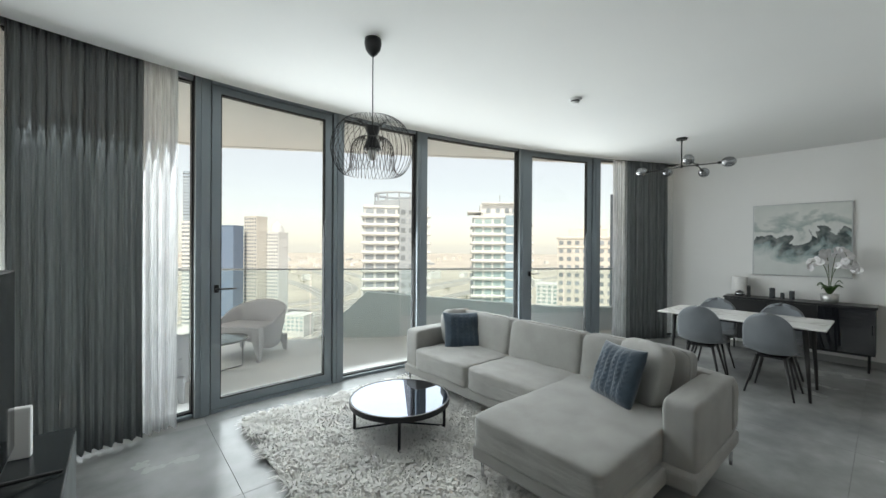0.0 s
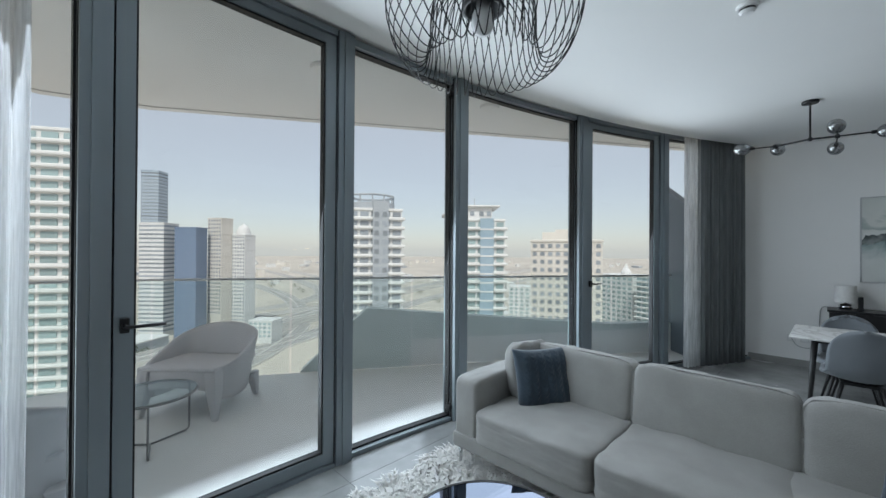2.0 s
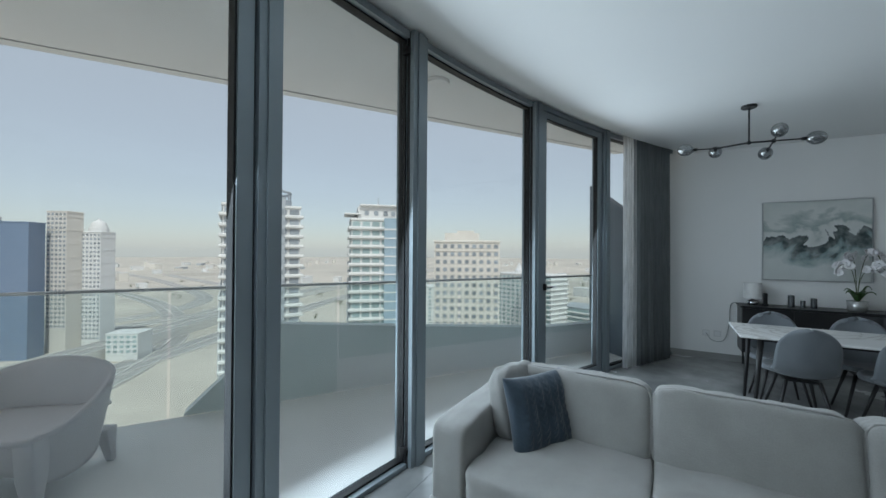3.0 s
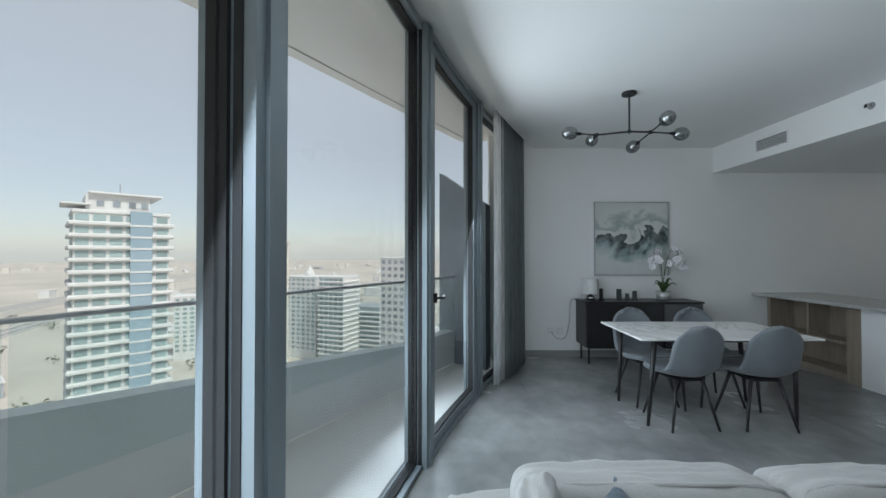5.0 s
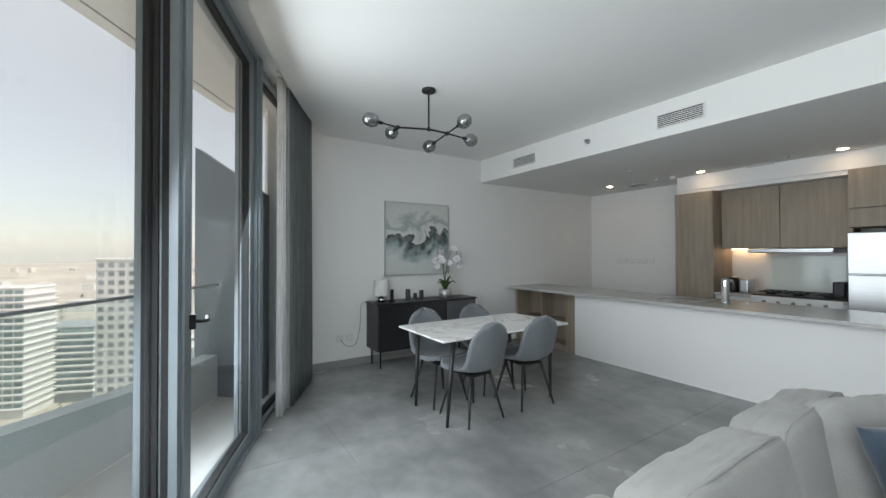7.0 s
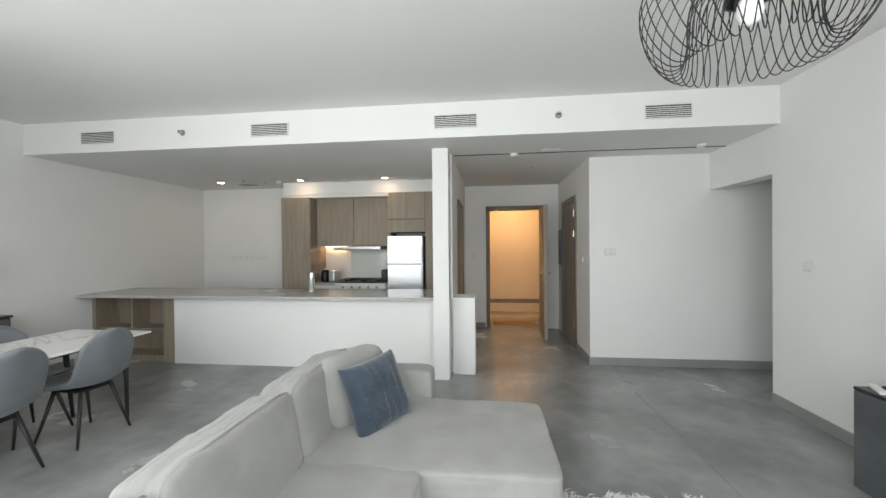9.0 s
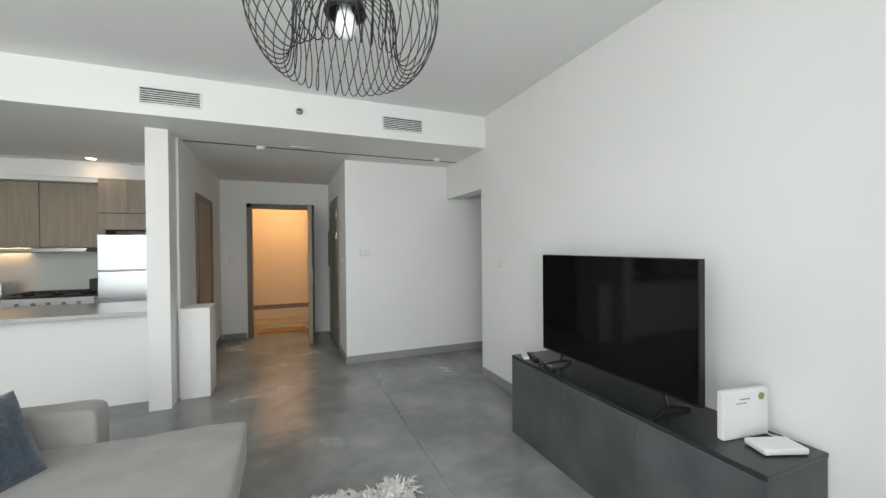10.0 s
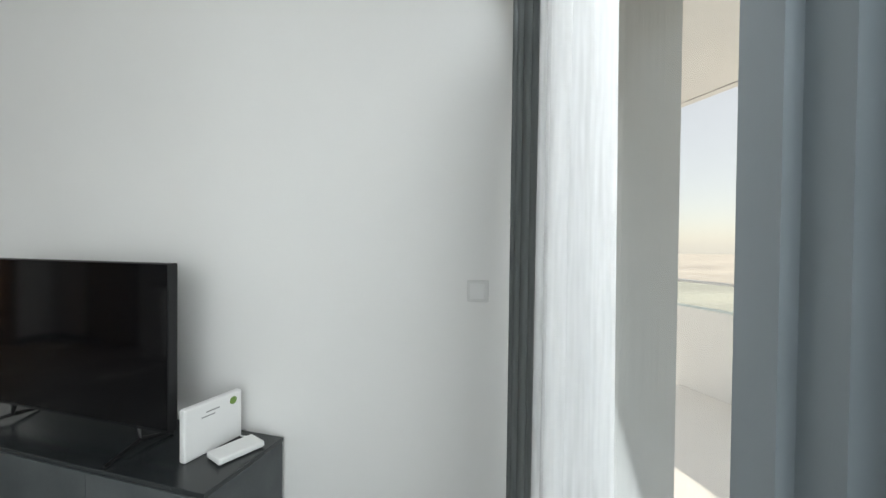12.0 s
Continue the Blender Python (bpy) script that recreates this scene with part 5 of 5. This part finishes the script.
def dining_chair(x, y, rz):
    t = thing("dining_chair", x, y, 0, rz, "grey upholstered dining chair with splayed black legs", "chair", "chairs round the table")

    def shell(u, v):
        s = (u - 0.5) * 2
        if v < 0.45:
            k = v / 0.45
            px, pz = 0.21 - 0.40 * k, 0.46 - 0.035 * math.sin(k * math.pi * 0.9)
            w = 0.215 + 0.02 * math.sin(k * math.pi)
            w *= 1 - 0.25 * max(0, 0.2 - k) / 0.2
            return (px, s * w, pz + 0.04 * s * s * (0.3 + k))
        k = math.sin((v - 0.45) / 0.55 * math.pi / 2)
        bend = min(1, k / 0.25)
        px = -0.19 - 0.05 * math.sin(bend * math.pi / 2) - 0.075 * k
        pz = 0.46 - 0.011 + 0.395 * k
        w = 0.205 * (1 - 0.10 * k) * (max(0.0, 1 - max(0, (k - 0.55) / 0.45) ** 2.6)) ** 0.5 + 0.012
        return (px + 0.07 * s * s * (1 - 0.6 * k), s * w, pz + 0.012 * (1 - s * s))
    part("seat_shell", sheet(shell, 18, 34, 0.038), CHAIR, t, smooth=True)
    part("under_frame", box(-0.15, 0.13, -0.12, 0.12, 0.385, 0.405), BLACK, t)
    for sx, sy in ((1, 1), (1, -1), (-1, 1), (-1, -1)):
        part("leg", tube([(sx * 0.12 - 0.02, sy * 0.11, 0.40), (sx * 0.20 - 0.02, sy * 0.20, 0.0)], 0.016, 10, r_end=0.009), LEG, t, smooth=True)
    return t


ch = dining_chair(5.60, 1.92, 4)
for x, y, rz in ((5.60, 1.28, -3), (6.05, 1.95, 183), (6.05, 1.33, 178)):
    copy_thing(ch, pose(x, y, 0, 0, 0, rz))

sb = thing("sideboard", 7.43, 1.345, 0, 0, "black sideboard with glass door on slim black legs", "sideboard")
part("body", box(-0.18, 0.20, -0.755, 0.755, 0.22, 0.79, 0.004), SIDEB, sb)
part("top", box(-0.20, 0.205, -0.77, 0.77, 0.791, 0.815, 0.003), SIDEB, sb)
for y0, y1, m_ in ((0.255, 0.75, SIDEB), (-0.245, 0.25, SIDEB), (-0.75, -0.25, BGLASS)):
    dd = part("door", box(-0.197, -0.182, y0, y1, 0.235, 0.785, 0.002), m_, sb)
    part("handle", box(-0.21, -0.198, y0 + 0.02, y0 + 0.03, 0.48, 0.60), BLACK, dd)
for sx in (-0.13, 0.15):
    for sy in (-0.70, 0.70):
        part("leg", tube([(sx, sy, 0.22), (sx, sy, 0)], 0.012, 8), BLACK, sb)
    part("foot_rail", box(sx - 0.01, sx + 0.01, -0.70, 0.70, 0.20, 0.218), BLACK, sb)
ZS = 0.815
lp = thing("table_lamp", 7.47, 1.96, ZS, 0, "small table lamp with white shade and mirrored base", "lamp")
part("base", lathe([(0.05, 0), (0.06, 0.012), (0.065, 0.03), (0.05, 0.055), (0.018, 0.065), (0.012, 0.09)], 20), CHROME, lp, smooth=True)
part("shade", lathe([(0.10, 0.085), (0.094, 0.285), (0.088, 0.285), (0.094, 0.085)], 28), SHADE, lp, smooth=False)
for y, h, r in ((1.58, 0.145, 0.033), (1.47, 0.085, 0.024), (1.37, 0.12, 0.03)):
    vz = thing("candle_holder", 7.45, y, ZS, 0, "dark smoked glass candle holder", "candle holder", "candle holders on the sideboard")
    part("cup", lathe([(r, 0), (r, h), (r - 0.004, h), (r - 0.004, 0.015)], 20), SMOKEV, vz)
tl = thing("cordless_phone", 7.40, 1.84, ZS, 0, "small black cordless phone upright in a cradle", "phone")
part("cradle", box(-0.03, 0.03, -0.03, 0.03, 0, 0.025, 0.006), BLACK, tl)
part("handset", box(-0.012, 0.012, -0.022, 0.022, 0.02, 0.16, 0.008), BLACK, tl)
orc = thing("potted_orchid", 7.42, 1.00, ZS, 0, "white flowering orchid in a silver-white textured pot", "potted plant")
part("pot", lathe([(0.065, 0), (0.085, 0.02), (0.092, 0.12), (0.086, 0.12), (0.08, 0.10)], 28), SILVER, orc, smooth=True)
rr = random.Random(8)
for k in range(9):
    a = k * 0.7 + rr.uniform(-0.2, 0.2)
    L, up = rr.uniform(0.13, 0.2), rr.uniform(0.08, 0.18)

    def leaf(u, v, a=a, L=L, up=up):
        s = (v - 0.5) * 2
        w = 0.028 * math.sin(min(1, u * 1.15 + 0.12) * math.pi) ** 0.6 if u < 0.97 else 0.004
        r = 0.02 + L * u
        z = 0.11 + up * math.sin(u * 2.2) + 0.012 * s * s
        return (r * math.cos(a) * 0.7 - s * w * math.sin(a), r * math.sin(a) * 0.7 + s * w * math.cos(a), z)
    part("leaf", sheet(leaf, 10, 4, 0.003), LEAF, orc, smooth=True)
fl = bmesh.new()
for k in range(5):
    a = 2 * math.pi * k / 5 + 0.3
    wid = 0.024 if k in (0, 2, 3) else 0.032

    def petal(u, v, a=a, wid=wid):
        s = (v - 0.5) * 2
        r = 0.048 * u
        w = wid * math.sin(min(0.98, u) * math.pi) ** 0.7
        return (0.012 * u * u, r * math.cos(a) - s * w * math.sin(a), r * math.sin(a) + s * w * math.cos(a))
    sheet(petal, 5, 4, 0.0015, fl)
tube([(0, 0, 0), (0.015, 0, -0.01)], 0.008, 6, fl)
flower = mesh_of("flower", fl, PETAL, True)
for k, (ey, ez, ex) in enumerate(((0.20, 0.54, -0.05), (-0.24, 0.52, -0.03), (0.08, 0.66, 0.05), (-0.17, 0.67, -0.08))):
    sp = curve_pts([Vector((0, 0, 0.1)), Vector((0.01, ey * 0.1, 0.35)), Vector((ex * 0.5, ey * 0.35, ez * 0.95)), Vector((ex, ey * 0.75, ez)), Vector((ex, ey, ez * 0.86))], 6)
    part("stem", tube([tuple(p) for p in sp], 0.0035, 6), STEM, orc, smooth=True)
    for m_ in range(9):
        p = sp[len(sp) - 1 - m_ * 1 - (m_ // 2)]
        same_mesh("flower", flower, orc, Matrix.Translation(p + Vector((rr.uniform(-0.04, 0.02), rr.uniform(-0.03, 0.03), rr.uniform(-0.03, 0.03)))) @
                  pose(0, 0, 0, rr.uniform(-40, 40), rr.uniform(-30, 30), 180 + rr.uniform(-60, 60)) @ Matrix.Diagonal((1, 1, 1, 1)))
pt = thing("painting", XE, 1.32, 1.648, 0, "abstract grey-green wave painting in a thin pale frame", "painting")
part("canvas", box(-0.028, -0.002, -0.505, 0.505, -0.50, 0.50), painting_mat("abstract_paint"), pt)
for q in (box(-0.034, -0.002, -0.517, -0.506, -0.512, 0.512), box(-0.034, -0.002, 0.506, 0.517, -0.512, 0.512), box(-0.034, -0.002, -0.506, 0.506, 0.501, 0.512), box(-0.034, -0.002, -0.506, 0.506, -0.512, -0.501)):
    part("frame", q, STEEL, pt)
for y in (2.45, 2.32):
    switch(XE, y, 0.36, 90, "white wall socket low on the painting wall", 1, "wall_socket")
cd = tagged(part("lamp_cable", tube([tuple(p) for p in curve_pts([Vector((XE - 0.02, 2.45, 0.36)), Vector((XE - 0.05, 2.38, 0.27)), Vector((XE - 0.03, 2.25, 0.28)), Vector((XE - 0.02, 2.19, 0.5)),
                                                    Vector((XE - 0.03, 2.17, 0.78)), Vector((7.5, 2.08, ZS + 0.006)), Vector((7.47, 2.0, ZS + 0.006))], 6)], 0.004, 6), GREYP, smooth=True), "thin grey lamp cable looping to the wall socket", "cable")

# ---- television ----
cn = thing("tv_console", -0.05, 2.26, 0, 0, "long low dark concrete-look television console", "console")
part("body", box(-0.205, 0.195, -0.89, 0.85, 0.0, 0.59, 0.003), CONS, cn)
part("top", box(-0.208, 0.21, -0.892, 0.852, 0.591, 0.61, 0.002), CONTOP, cn)
for k in range(3):
    a = -0.888 + k * 0.579
    part("front", box(0.196, 0.212, a + 0.001, a + 0.578, 0.004, 0.588, 0.001), CONS, cn)
tv = thing("television", -0.01, 2.155, 0.61, 0, "large black flat-screen television standing on the console", "television")
part("panel", box(-0.03, 0.012, -0.598, 0.598, 0.085, 0.797, 0.004), BLACK, tv)
part("screen", box(0.0125, 0.0145, -0.592, 0.592, 0.10, 0.791), SCREEN, tv)
for s in (-1, 1):
    part("foot", tube([(-0.01, s * 0.40, 0.09), (-0.005, s * 0.42, 0.03), (0.16, s * 0.46, 0.008)], 0.012, 8, r_end=0.007), BLACK, tv)
    part("foot_rear", tube([(-0.01, s * 0.42, 0.03), (-0.13, s * 0.45, 0.008)], 0.011, 8, r_end=0.007), BLACK, tv)
rt = thing("router", -0.09, 2.885, 0.61, -8, "upright white wifi router with a green sticker", "router")
part("body", box(-0.13, 0.13, -0.017, 0.017, 0.0, 0.215, 0.007), WHITEP, rt)
d_ = part("sticker", lathe([(0.017, 0), (0.017, 0.001)], 20), mat("green_sticker", (0.16, 0.28, 0.06), 0.5), rt)
d_.matrix_local = pose(-0.085, 0.0172, 0.18, -90)
part("printed_mark", box(-0.02, 0.04, 0.0171, 0.0176, 0.172, 0.178), GREYP, rt)
part("printed_mark", box(0.0, 0.06, 0.0171, 0.0176, 0.155, 0.160), GREYP, rt)
bx = thing("set_top_box", -0.09, 3.01, 0.61, -20, "small flat white box beside the router", "modem")
part("body", box(-0.095, 0.095, -0.055, 0.055, 0.004, 0.03, 0.008), WHITEP, bx)
for sx in (-0.07, 0.07):
    part("foot", box(sx - 0.01, sx + 0.01, -0.04, 0.04, 0, 0.005), GREYP, bx)
for k, o in enumerate((0, 0.02)):
    tagged(part("white_cable", tube([tuple(p) for p in curve_pts([Vector((-0.11, 3.0 + o, 0.625)), Vector((-0.17, 2.98 + o, 0.635)), Vector((-0.2, 2.93, 0.617)), Vector((-0.235, 2.85, 0.617))], 5)], 0.003, 6), WHITEP, smooth=True),
           "thin white cable between the boxes and the wall", "cable")
rm = thing("remote_control", 0.05, 1.50, 0.61, 70, "slim black remote control lying on the console", "remote")
part("body", box(-0.10, 0.10, -0.022, 0.022, 0.0, 0.018, 0.006), BLACK, rm)
rm = thing("remote_control", 0.09, 1.44, 0.61, 65, "slim white remote control lying on the console", "remote")
part("body", box(-0.09, 0.09, -0.022, 0.022, 0.0, 0.018, 0.006), WHITEP, rm)
rm = thing("remote_control", 0.08, 1.72, 0.61, 75, "flat black remote control lying on the console", "remote")
part("body", box(-0.10, 0.10, -0.018, 0.018, 0.0, 0.014, 0.005), BLACK, rm)
part("key_pad", box(-0.06, 0.06, -0.012, 0.012, 0.014, 0.016), GREYP, rm)

# ---- floor tiles ----
fo = bpy.data.objects["floor"]
T = 1.2
tile_me = mesh_of("tile", box(0.0012, T - 0.0012, 0.0012, T - 0.0012, -0.006, 0.0, 0.0008, 1), TILE)
for i in range(-3, 8):
    for j in range(-3, 5):
        x, y = -0.30 + i * T, -0.55 + j * T
        if y > wy(min(max(x, -0.3), XE)) or (x < -2.0) or (x < -0.9 and y > 0.3):
            continue
        far = max(wy(x), wy(x + T)) + 0.02
        if x + T > XE or y + T > min(wy(x), wy(x + T)) + 0.02:
            xs_ = [x + 0.0012 + (min(x + T, XE) - x - 0.0024) * k / 6 for k in range(7)]
            poly = [(xs_[0] - x, 0.0012), (xs_[-1] - x, 0.0012)] + [(q - x, min(T - 0.0012, wy(q) + 0.02 - y)) for q in reversed(xs_)]
            if min(p[1] for p in poly[2:]) < 0.01:
                continue
            same_mesh("tile", mesh_of("tile", prism(poly, -0.006, 0.0), TILE), fo, pose(x, y, 0))
        else:
            same_mesh("tile", tile_me, fo, pose(x, y, 0))
